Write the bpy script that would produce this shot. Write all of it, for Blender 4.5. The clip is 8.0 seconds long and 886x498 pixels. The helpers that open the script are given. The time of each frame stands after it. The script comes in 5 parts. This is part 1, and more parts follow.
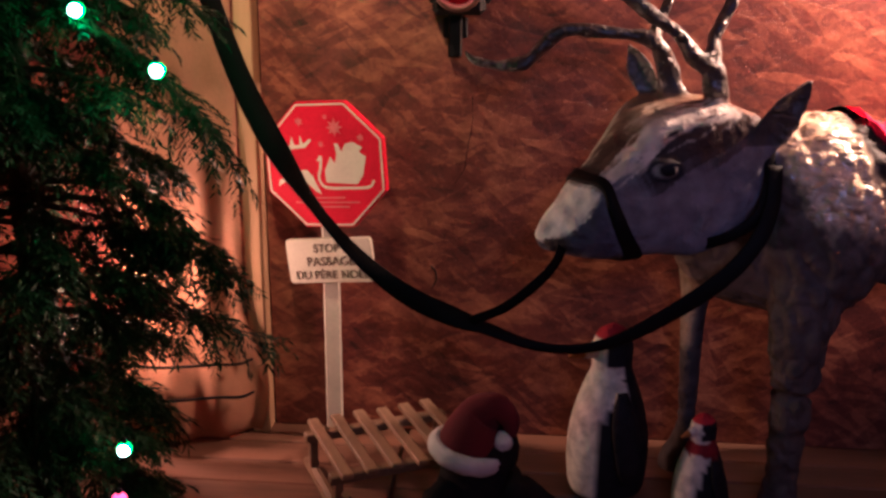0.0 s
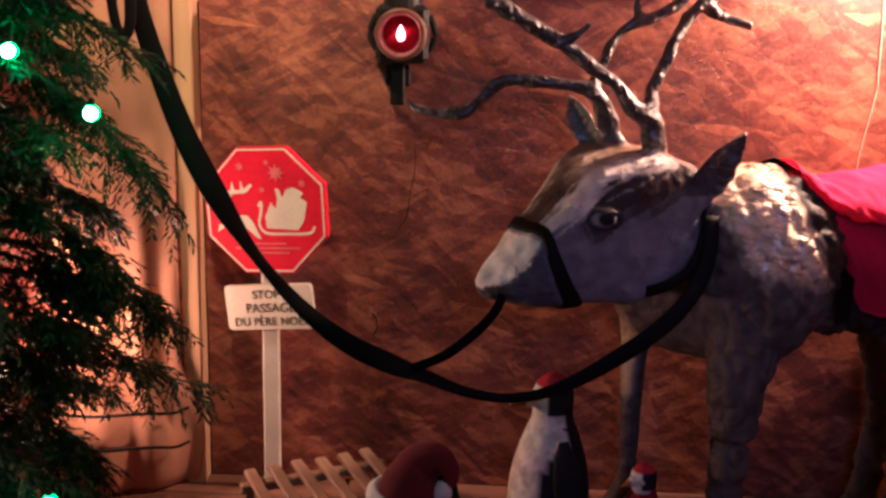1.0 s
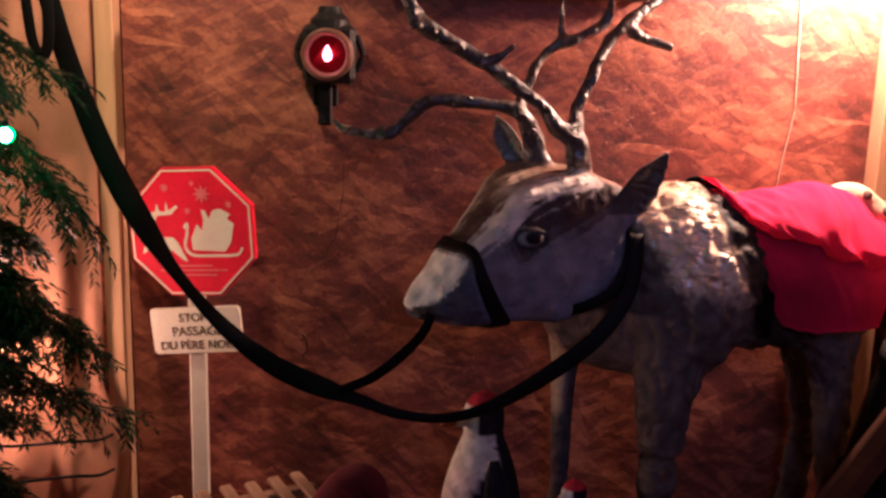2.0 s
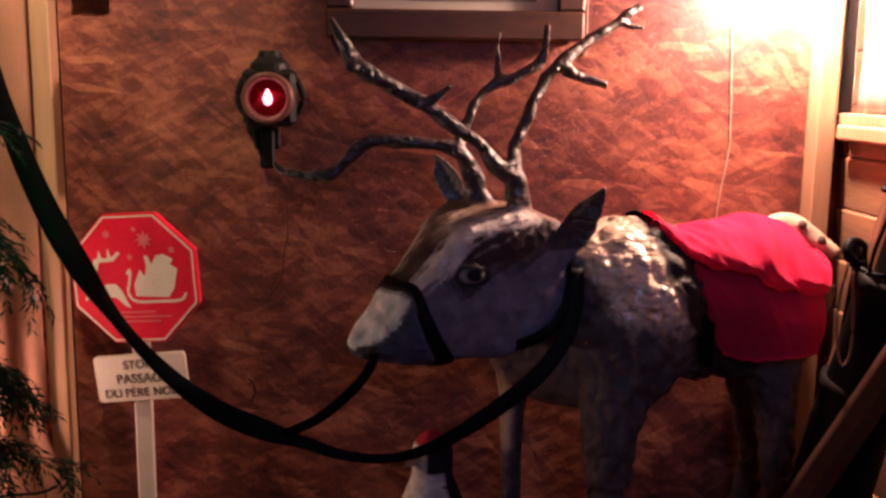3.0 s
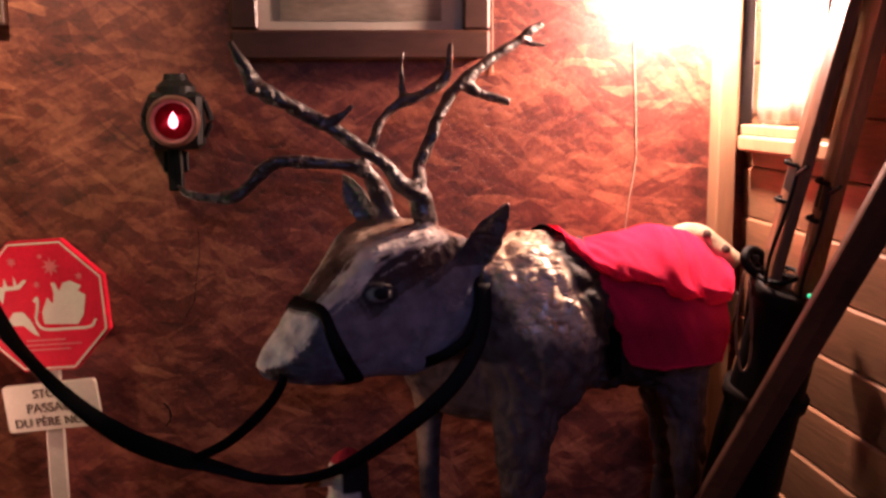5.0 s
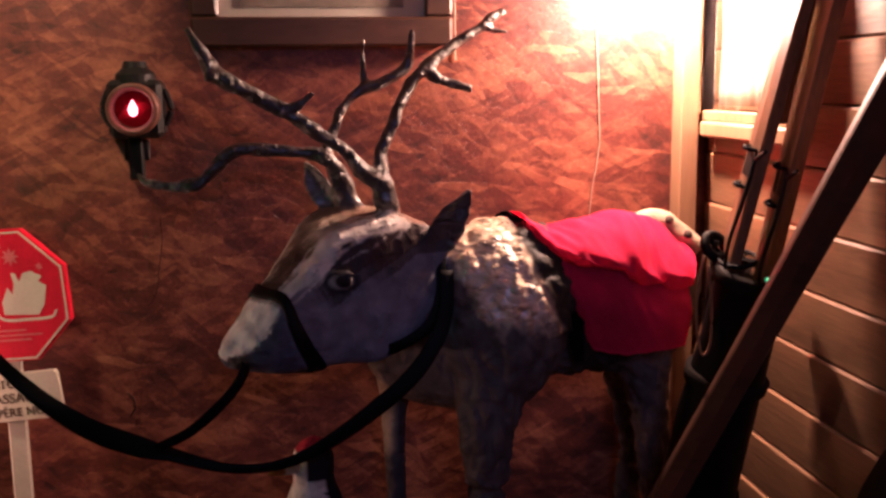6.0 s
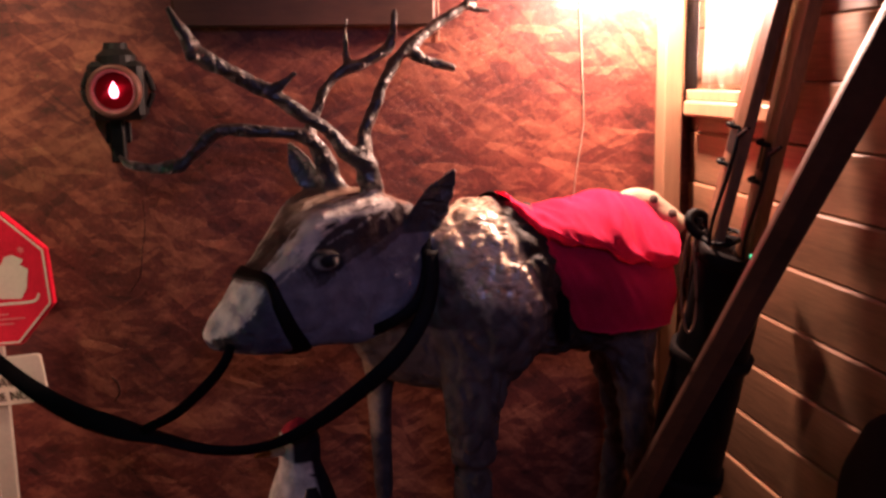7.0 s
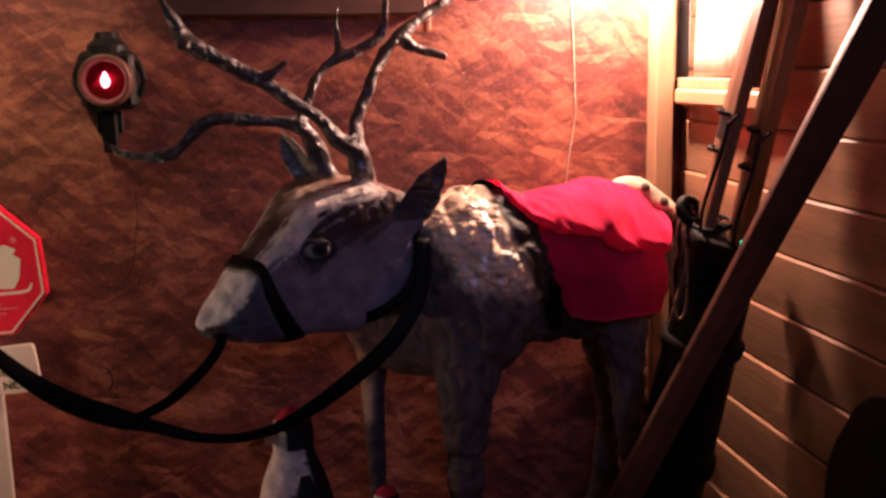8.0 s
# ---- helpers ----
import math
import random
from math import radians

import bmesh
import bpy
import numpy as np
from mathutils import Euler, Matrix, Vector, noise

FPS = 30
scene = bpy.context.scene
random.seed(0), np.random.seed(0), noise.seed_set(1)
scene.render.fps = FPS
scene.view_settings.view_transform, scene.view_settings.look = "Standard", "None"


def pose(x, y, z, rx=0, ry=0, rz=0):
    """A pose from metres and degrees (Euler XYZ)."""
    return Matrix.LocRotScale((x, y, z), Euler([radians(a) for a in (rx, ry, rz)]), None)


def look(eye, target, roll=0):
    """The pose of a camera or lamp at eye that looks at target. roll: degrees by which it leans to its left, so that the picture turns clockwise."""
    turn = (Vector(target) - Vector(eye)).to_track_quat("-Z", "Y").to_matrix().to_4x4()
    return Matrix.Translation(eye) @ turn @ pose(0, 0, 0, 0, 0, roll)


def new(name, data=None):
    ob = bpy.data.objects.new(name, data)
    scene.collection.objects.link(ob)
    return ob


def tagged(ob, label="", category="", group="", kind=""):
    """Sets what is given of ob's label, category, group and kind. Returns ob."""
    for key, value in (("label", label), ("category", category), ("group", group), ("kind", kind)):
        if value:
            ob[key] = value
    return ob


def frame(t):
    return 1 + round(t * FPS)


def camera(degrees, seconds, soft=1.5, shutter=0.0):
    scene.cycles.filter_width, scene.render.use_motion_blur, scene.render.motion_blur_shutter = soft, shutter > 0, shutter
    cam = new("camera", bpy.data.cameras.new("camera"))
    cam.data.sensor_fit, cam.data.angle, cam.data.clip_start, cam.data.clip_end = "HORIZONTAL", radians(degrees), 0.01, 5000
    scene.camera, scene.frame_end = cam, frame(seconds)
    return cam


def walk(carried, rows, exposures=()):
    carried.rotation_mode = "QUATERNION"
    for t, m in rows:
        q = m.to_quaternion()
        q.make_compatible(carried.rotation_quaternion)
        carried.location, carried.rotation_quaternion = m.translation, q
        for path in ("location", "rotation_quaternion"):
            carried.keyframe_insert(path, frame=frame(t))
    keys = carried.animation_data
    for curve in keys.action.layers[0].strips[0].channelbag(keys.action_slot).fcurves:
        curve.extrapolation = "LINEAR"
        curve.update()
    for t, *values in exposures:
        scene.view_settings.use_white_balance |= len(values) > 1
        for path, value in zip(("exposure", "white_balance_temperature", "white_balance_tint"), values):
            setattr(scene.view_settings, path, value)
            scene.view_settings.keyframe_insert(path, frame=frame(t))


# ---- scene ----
from mathutils import kdtree

cam = camera(48.8, 8.0, soft=2.9)
PATH = [
    (0.0, -0.1569, 0.0137, 1.2149, -15.93, -0.38, 4.92),
    (0.5, -0.1461, 0.0186, 1.2178, -14.57, -0.79, 3.82),
    (1.0, -0.1389, 0.0254, 1.2125, -13.12, -1.51, 2.13),
    (1.5, -0.1302, 0.0328, 1.2184, -12.76, -1.92, 0.13),
    (3.0, -0.0670, 0.0170, 1.2178, -9.59, -0.64, -3.79),
    (3.5, -0.0388, 0.0112, 1.2351, -8.77, -0.47, -4.83),
    (4.0, -0.0144, 0.0056, 1.2418, -8.32, -0.18, -5.47),
    (4.5, 0.0000, 0.0000, 1.2350, -8.61, -0.01, -6.20),
    (5.0, 0.0220, -0.0036, 1.2315, -8.84, 0.42, -6.98),
    (6.5, 0.0571, -0.0098, 1.2198, -9.82, 0.72, -8.92),
    (7.0, 0.0561, -0.0085, 1.2061, -10.14, 0.94, -9.27),
    (7.5, 0.0554, -0.0061, 1.2091, -10.69, 0.80, -9.48),
    (8.0, 0.0646, -0.0179, 1.1925, -10.46, 1.12, -9.51),
]
walk(cam, [(t, pose(x, y, z, 90 + pitch, roll, yaw)) for t, x, y, z, pitch, roll, yaw in PATH],
     [(0.0, 0.32, 4800, 14), (0.5, -0.02, 4800, 14), (1.0, 0.62, 4800, 14), (1.5, 0.58, 4800, 14), (3.0, -0.12, 4800, 14), (4.0, 0.0, 4800, 14), (8.0, -0.1, 4800, 14)])

# ---- world and lights ----
world = bpy.data.worlds.new("night")
scene.world = world
world.use_nodes = True
world.node_tree.nodes["Background"].inputs[0].default_value = (0.25, 0.16, 0.12, 1)
world.node_tree.nodes["Background"].inputs[1].default_value = 0.02


def lamp(name, kind, at, power, colour, size=0.05, target=None):
    data = bpy.data.lights.new(name, kind)
    data.energy, data.color = power, colour
    if kind == "AREA":
        data.size = size
    else:
        data.shadow_soft_size = size
    ob = new(name, data)
    ob.matrix_world = look(at, target) if target else pose(*at)
    return ob


BULB = (0.905, 2.315, 1.490)
lamp("corner_bulb_light", "POINT", BULB, 122.0, (1.0, 0.52, 0.28), 0.03)
spot = lamp("wall_spot_light", "SPOT", (-0.70, 1.68, 2.17), 112.0, (1.0, 0.63, 0.28), 0.05, (-0.76, 2.45, 1.40))
spot.data.spot_size, spot.data.spot_blend = radians(66), 1.0
# weak general fill added on the left, with no fitting of its own
lamp("left_fill_light", "POINT", (-0.95, 1.70, 2.10), 1.2, (1.0, 0.50, 0.30), 0.06)
lamp("curtain_bulb_light", "POINT", (-1.17, 2.255, 0.50), 18.0, (1.0, 0.46, 0.25), 0.04)
room = lamp("room_light", "AREA", (0.5, -0.9, 2.15), 1.0, (0.62, 0.60, 1.0), 0.7, (0.50, 2.2, 0.7))
room.data.spread = radians(48)


# ---- materials ----
def material(name, colour, rough=0.6, metal=0.0, tones=(0.7, 1.25), scale=8.0, fine=90.0, bump=0.25, stretch=(1, 1, 1), emit=0.0, coat=0.0, rand=0.0, spec=0.5):
    """Two scales of noise in tone and relief over a base colour, in object space."""
    m = bpy.data.materials.new(name)
    m.use_nodes = True
    n, l = m.node_tree.nodes, m.node_tree.links
    b = n["Principled BSDF"]
    tc, mp = n.new("ShaderNodeTexCoord"), n.new("ShaderNodeMapping")
    mp.inputs["Scale"].default_value = stretch
    l.new(tc.outputs["Object"], mp.inputs[0])
    big, small = n.new("ShaderNodeTexNoise"), n.new("ShaderNodeTexNoise")
    big.inputs["Scale"].default_value, small.inputs["Scale"].default_value = scale, fine
    big.inputs["Detail"].default_value, small.inputs["Detail"].default_value = 5, 4
    l.new(mp.outputs[0], big.inputs[0]); l.new(mp.outputs[0], small.inputs[0])
    mix = n.new("ShaderNodeMath"); mix.operation = "MULTIPLY_ADD"
    l.new(small.outputs[0], mix.inputs[0]); mix.inputs[1].default_value = 0.45
    l.new(big.outputs[0], mix.inputs[2])
    ramp = n.new("ShaderNodeMapRange")
    ramp.inputs[1].default_value, ramp.inputs[2].default_value = 0.45, 1.0
    ramp.inputs[3].default_value, ramp.inputs[4].default_value = tones
    l.new(mix.outputs[0], ramp.inputs[0])
    value = ramp.outputs[0]
    if rand:
        info, r2, mul = n.new("ShaderNodeObjectInfo"), n.new("ShaderNodeMapRange"), n.new("ShaderNodeMath")
        r2.inputs[3].default_value, r2.inputs[4].default_value = 1 - rand, 1 + rand
        l.new(info.outputs["Random"], r2.inputs[0])
        mul.operation = "MULTIPLY"
        l.new(value, mul.inputs[0]); l.new(r2.outputs[0], mul.inputs[1])
        value = mul.outputs[0]
    tint = n.new("ShaderNodeVectorMath"); tint.operation = "SCALE"
    tint.inputs[0].default_value = colour
    l.new(value, tint.inputs["Scale"])
    l.new(tint.outputs[0], b.inputs["Base Color"])
    b.inputs["Roughness"].default_value, b.inputs["Metallic"].default_value = rough, metal
    b.inputs["Coat Weight"].default_value = coat
    b.inputs["Specular IOR Level"].default_value = spec
    if bump:
        bp = n.new("ShaderNodeBump")
        bp.inputs["Strength"].default_value, bp.inputs["Distance"].default_value = bump, 0.004
        l.new(mix.outputs[0], bp.inputs["Height"])
        l.new(bp.outputs[0], b.inputs["Normal"])
    if emit:
        b.inputs["Emission Color"].default_value, b.inputs["Emission Strength"].default_value = (*colour, 1), emit
    return m


def osb_material(name):
    """Oriented strand board: flat overlapping wood strands in two directions, stained reddish brown."""
    m = bpy.data.materials.new(name)
    m.use_nodes = True
    n, l = m.node_tree.nodes, m.node_tree.links
    b = n["Principled BSDF"]
    tc = n.new("ShaderNodeTexCoord")
    warp = n.new("ShaderNodeTexNoise"); warp.inputs["Scale"].default_value = 5
    l.new(tc.outputs["Object"], warp.inputs[0])
    wob = n.new("ShaderNodeVectorMath"); wob.operation = "MULTIPLY_ADD"
    l.new(warp.outputs["Color"], wob.inputs[0]); wob.inputs[1].default_value = (0.05, 0.05, 0.05)
    l.new(tc.outputs["Object"], wob.inputs[2])
    tones, edges = [], []
    for turn, size in ((8, (11, 11, 54)), (-26, (12, 12, 62)), (42, (10, 10, 48))):
        mp = n.new("ShaderNodeMapping")
        mp.inputs["Rotation"].default_value = (0, radians(turn), 0)
        mp.vector_type = "TEXTURE"
        mp.inputs["Scale"].default_value = [1 / q for q in size]
        l.new(wob.outputs[0], mp.inputs[0])
        v = n.new("ShaderNodeTexVoronoi"); v.inputs["Scale"].default_value = 1.0
        l.new(mp.outputs[0], v.inputs[0])
        sep = n.new("ShaderNodeSeparateColor"); l.new(v.outputs["Color"], sep.inputs[0])
        tones.append(sep.outputs[0]); edges.append(v.outputs["Distance"])
    pick = n.new("ShaderNodeTexNoise"); pick.inputs["Scale"].default_value = 7
    l.new(tc.outputs["Object"], pick.inputs[0])
    mx = n.new("ShaderNodeMix"); l.new(pick.outputs[0], mx.inputs[0]); l.new(tones[0], mx.inputs[2]); l.new(tones[1], mx.inputs[3])
    mx2 = n.new("ShaderNodeMix"); mx2.inputs[0].default_value = 0.35
    l.new(mx.outputs[0], mx2.inputs[2]); l.new(tones[2], mx2.inputs[3])
    stain = n.new("ShaderNodeTexNoise"); stain.inputs["Scale"].default_value = 4.5; stain.inputs["Detail"].default_value = 9; stain.inputs["Roughness"].default_value = 0.62
    l.new(tc.outputs["Object"], stain.inputs[0])
    flake = n.new("ShaderNodeMath"); flake.operation = "GREATER_THAN"; flake.inputs[1].default_value = 0.972
    l.new(tones[0], flake.inputs[0])
    add = n.new("ShaderNodeMath"); add.operation = "MULTIPLY_ADD"; add.inputs[1].default_value = 0.66
    l.new(mx2.outputs[0], add.inputs[0])
    st2 = n.new("ShaderNodeMath"); st2.operation = "MULTIPLY_ADD"; st2.inputs[1].default_value = 1.7; st2.inputs[2].default_value = -0.19
    l.new(stain.outputs[0], st2.inputs[0]); l.new(st2.outputs[0], add.inputs[2])
    fl2 = n.new("ShaderNodeMath"); fl2.operation = "MULTIPLY_ADD"; fl2.inputs[1].default_value = 0.20
    l.new(flake.outputs[0], fl2.inputs[0]); l.new(add.outputs[0], fl2.inputs[2])
    grain = n.new("ShaderNodeTexNoise"); grain.inputs["Scale"].default_value = 110; grain.inputs["Detail"].default_value = 3
    l.new(tc.outputs["Object"], grain.inputs[0])
    add2 = n.new("ShaderNodeMath"); add2.operation = "MULTIPLY_ADD"; add2.inputs[1].default_value = 0.34
    l.new(grain.outputs[0], add2.inputs[0]); l.new(fl2.outputs[0], add2.inputs[2])
    ramp = n.new("ShaderNodeValToRGB")
    r = ramp.color_ramp
    r.elements[0].position, r.elements[0].color = 0.42, (0.036, 0.008, 0.006, 1)
    r.elements[1].position, r.elements[1].color = 0.98, (0.37, 0.127, 0.060, 1)
    e = r.elements.new(0.66); e.color = (0.132, 0.028, 0.0165, 1)
    sc = n.new("ShaderNodeMath"); sc.operation = "MULTIPLY"; sc.inputs[1].default_value = 0.60
    l.new(add2.outputs[0], sc.inputs[0]); l.new(sc.outputs[0], ramp.inputs[0])
    l.new(ramp.outputs[0], b.inputs["Base Color"])
    b.inputs["Roughness"].default_value = 0.5
    bp = n.new("ShaderNodeBump"); bp.inputs["Strength"].default_value = 0.5; bp.inputs["Distance"].default_value = 0.005
    l.new(add2.outputs[0], bp.inputs["Height"]); l.new(bp.outputs[0], b.inputs["Normal"])
    return m


def glow_material(name, colour, strength):
    m = bpy.data.materials.new(name)
    m.use_nodes = True
    b = m.node_tree.nodes["Principled BSDF"]
    b.inputs["Base Color"].default_value = (*colour, 1)
    b.inputs["Emission Color"].default_value = (*colour, 1)
    b.inputs["Emission Strength"].default_value = strength
    return m


def painted_material(name, rough, bump, fine, coat=0.0, creases=0.0):
    """Hand-painted surface: takes its paint from the mesh's 'paint' colours, with brush grain and crumpled relief."""
    m = bpy.data.materials.new(name)
    m.use_nodes = True
    n, l = m.node_tree.nodes, m.node_tree.links
    b = n["Principled BSDF"]
    at = n.new("ShaderNodeVertexColor"); at.layer_name = "paint"
    tc = n.new("ShaderNodeTexCoord")
    v = n.new("ShaderNodeTexNoise"); v.noise_type = "RIDGED_MULTIFRACTAL"; v.inputs["Scale"].default_value = fine * 0.5; v.inputs["Detail"].default_value = 3
    no = n.new("ShaderNodeTexNoise"); no.inputs["Scale"].default_value = fine * 0.6; no.inputs["Detail"].default_value = 6
    l.new(tc.outputs["Object"], no.inputs[0])
    warp = n.new("ShaderNodeVectorMath"); warp.operation = "MULTIPLY_ADD"; warp.inputs[1].default_value = (0.06, 0.06, 0.06)
    l.new(no.outputs["Color"], warp.inputs[0]); l.new(tc.outputs["Object"], warp.inputs[2]); l.new(warp.outputs[0], v.inputs[0])
    mr = n.new("ShaderNodeMapRange"); mr.inputs[1].default_value, mr.inputs[2].default_value = 0.3, 0.7
    mr.inputs[3].default_value, mr.inputs[4].default_value = 0.65, 1.3
    l.new(no.outputs[0], mr.inputs[0])
    sc = n.new("ShaderNodeVectorMath"); sc.operation = "SCALE"
    l.new(at.outputs[0], sc.inputs[0]); l.new(mr.outputs[0], sc.inputs["Scale"])
    l.new(sc.outputs[0], b.inputs["Base Color"])
    b.inputs["Roughness"].default_value = rough
    b.inputs["Coat Weight"].default_value = coat
    b.inputs["Coat Roughness"].default_value = 0.25
    b.inputs["Specular IOR Level"].default_value = 0.5 if coat else 0.2
    bp = n.new("ShaderNodeBump"); bp.inputs["Strength"].default_value = bump; bp.inputs["Distance"].default_value = 0.02
    l.new(v.outputs[0], bp.inputs["Height"]); l.new(bp.outputs[0], b.inputs["Normal"])
    if creases:
        # sharp folds between flat facets, drawn out along the slant of the shoulder
        mp = n.new("ShaderNodeMapping"); mp.inputs["Rotation"].default_value = (0, radians(38), 0); mp.inputs["Scale"].default_value = (0.55, 1.0, 1.3)
        vo = n.new("ShaderNodeTexVoronoi"); vo.feature = "DISTANCE_TO_EDGE"; vo.inputs["Scale"].default_value = creases
        l.new(warp.outputs[0], mp.inputs[0]); l.new(mp.outputs[0], vo.inputs[0])
        cap = n.new("ShaderNodeMath"); cap.operation = "MINIMUM"; cap.inputs[1].default_value = 0.30
        l.new(vo.outputs["Distance"], cap.inputs[0])
        b2 = n.new("ShaderNodeBump"); b2.inputs["Strength"].default_value = 1.0; b2.inputs["Distance"].default_value = 0.020
        l.new(cap.outputs[0], b2.inputs["Height"]); l.new(bp.outputs[0], b2.inputs["Normal"]); l.new(b2.outputs[0], b.inputs["Normal"])
    return m


OSB = osb_material("stained_strand_board")
PINE = material("raw_pine", (0.42, 0.24, 0.12), 0.55, tones=(0.6, 1.2), scale=5, fine=60, stretch=(1, 1, 0.12), bump=0.3)
PLANK = material("aged_plank", (0.31, 0.16, 0.075), 0.55, tones=(0.45, 1.35), scale=4, fine=50, stretch=(2.5, 0.25, 2.5), bump=0.35, rand=0.25)
FLOORWOOD = material("floor_board", (0.15, 0.065, 0.036), 0.5, tones=(0.5, 1.3), scale=4, fine=45, stretch=(0.2, 2, 2), bump=0.3, rand=0.2)
FRAMEWOOD = material("dark_frame_wood", (0.07, 0.030, 0.016), 0.45, tones=(0.5, 1.4), scale=6, fine=70, stretch=(0.25, 1, 1), bump=0.3)
SKIWOOD = material("worn_ski_wood", (0.23, 0.115, 0.055), 0.42, tones=(0.45, 1.4), scale=9, fine=90, stretch=(2, 2, 0.12), bump=0.25, coat=0.1)
SLATWOOD = material("grey_slat_wood", (0.27, 0.155, 0.085), 0.6, tones=(0.5, 1.3), scale=7, fine=80, stretch=(1, 0.3, 1), bump=0.3, rand=0.15)
CEILING = material("dark_ceiling_board", (0.14, 0.075, 0.045), 0.7)
BLACK = material("black_leather", (0.004, 0.003, 0.0035), 0.6, scale=18, fine=160, bump=0.35, spec=0.1)
IRON = material("black_iron", (0.010, 0.0085, 0.0085), 0.5, metal=0.0, scale=14, fine=140, bump=0.4, spec=0.15)
COPPER = material("tarnished_brass", (0.14, 0.055, 0.035), 0.5, metal=0.3, scale=14, fine=120, bump=0.3)
REDFELT = material("red_fleece", (0.78, 0.006, 0.085), 0.95, tones=(0.75, 1.2), scale=9, fine=260, bump=0.5)
SIGNRED = material("sign_red_paint", (0.62, 0.004, 0.022), 0.55, tones=(0.75, 1.2), scale=9, fine=120, bump=0.12, spec=0.15)
SIGNWHITE = material("sign_white_paint", (0.66, 0.57, 0.45), 0.55, tones=(0.85, 1.1), scale=9, fine=120, bump=0.1)
SIGNINK = material("sign_ink", (0.11, 0.06, 0.04), 0.6, bump=0.0)
SIGNPINK = material("sign_faded_print", (0.62, 0.12, 0.12), 0.55, bump=0.0)
WHITEFUR = material("white_plush", (0.66, 0.66, 0.66), 0.95, tones=(0.7, 1.1), scale=22, fine=240, bump=0.8)
CURTAIN = material("orange_cloth", (0.60, 0.30, 0.165), 0.85, tones=(0.75, 1.15), scale=5, fine=200, bump=0.35)
MAT = material("picture_mount", (0.62, 0.56, 0.46), 0.7, tones=(0.9, 1.05), bump=0.1)
PRINT = material("faded_print", (0.30, 0.25, 0.19), 0.6, tones=(0.35, 1.35), scale=6, fine=34, stretch=(1, 1, 3.2), bump=0.0)
PALEGREEN = material("pale_green_enamel", (0.34, 0.37, 0.24), 0.4, bump=0.1)
HIDE = material("beige_hide", (0.46, 0.36, 0.23), 0.85, tones=(0.5, 1.2), scale=16, fine=150, bump=0.5)
SPOT = material("dark_hide_patch", (0.06, 0.04, 0.03), 0.85, bump=0.4)
# jamb wood with the shade of the window reveal put into its colour
JAMBSHADE = material("shaded_jamb_wood", (0.012, 0.008, 0.008), 0.7, scale=10, fine=90, bump=0.2, spec=0.1)
BARK = material("bark", (0.05, 0.034, 0.024), 0.9, scale=14, fine=80, bump=0.8)
NEEDLE = material("fir_needle", (0.009, 0.028, 0.012), 0.5, tones=(0.5, 1.6), scale=7, fine=40, bump=0.0, spec=0.15)
GREENLED = glow_material("green_led", (0.02, 1.0, 0.10), 2.4)
LEDCORE = glow_material("green_led_core", (0.62, 1.0, 0.72), 14.0)
REDLED = glow_material("red_led", (1.0, 0.05, 0.12), 4.0)
FLAME = glow_material("lantern_flame", (1.0, 0.30, 0.30), 7.0)
# red felt of the hat, darkened for the shade it sits in
SHADEDRED = material("shaded_red_felt", (0.11, 0.004, 0.010), 0.95, scale=9, fine=260, bump=0.5)
FROST = material("white_net_curtain", (0.80, 0.72, 0.60), 0.85, tones=(0.8, 1.08), scale=12, fine=90, stretch=(1, 3, 0.5), bump=0.3)
WIRE = material("pale_cable", (0.45, 0.36, 0.26), 0.6, bump=0.0)
DARKCLOTH = material("dark_girth_cloth", (0.010, 0.007, 0.006), 0.85, scale=12, fine=200, bump=0.4, spec=0.1)

glass = bpy.data.materials.new("red_lens_glass")
glass.use_nodes = True
gb = glass.node_tree.nodes["Principled BSDF"]
gb.inputs["Base Color"].default_value = (0.9, 0.05, 0.06, 1)
gb.inputs["Transmission Weight"].default_value, gb.inputs["Roughness"].default_value = 0.85, 0.12
clear = bpy.data.materials.new("window_glass")
clear.use_nodes = True
cb = clear.node_tree.nodes["Principled BSDF"]
cb.inputs["Transmission Weight"].default_value, cb.inputs["Roughness"].default_value = 1.0, 0.02


# ---- mesh helpers ----
def mesh_object(name, bm, mat, parent=None, smooth=False):
    me = bpy.data.meshes.new(name)
    bmesh.ops.recalc_face_normals(bm, faces=bm.faces)
    bm.to_mesh(me)
    bm.free()
    for mt in (mat if isinstance(mat, (list, tuple)) else [mat]):
        me.materials.append(mt)
    if smooth:
        for p in me.polygons:
            p.use_smooth = True
    ob = new(name, me)
    if parent:
        ob.parent = parent
    return ob


def part(name, bm, mat, parent, label="", smooth=False):
    ob = mesh_object(name, bm, mat, parent, smooth)
    return tagged(ob, label) if label else ob


def base(name, at, label, category, group="", kind=""):
    """An Empty at the base of a thing, under which its parts are hung in its own space."""
    ob = new(name)
    ob.empty_display_size = 0.05
    ob.matrix_basis = at if isinstance(at, Matrix) else pose(*at)
    return tagged(ob, label, category, group, kind)


def box(bm, centre, size, bevel=0.003, m=None, segments=1):
    got = bmesh.ops.create_cube(bm, size=1.0)["verts"]
    bmesh.ops.scale(bm, vec=size, verts=got)
    if bevel:
        edges = list({e for v in got for e in v.link_edges})
        made = bmesh.ops.bevel(bm, geom=edges, offset=bevel, segments=segments, affect="EDGES")
        got = list({v for f in made["faces"] for v in f.verts} | {v for v in got if v.is_valid})
    bmesh.ops.translate(bm, vec=centre, verts=got)
    if m is not None:
        bmesh.ops.transform(bm, matrix=m, verts=got)
    return got


def boxes(*items, bevel=0.003):
    bm = bmesh.new()
    for centre, size in items:
        box(bm, centre, size, bevel)
    return bm


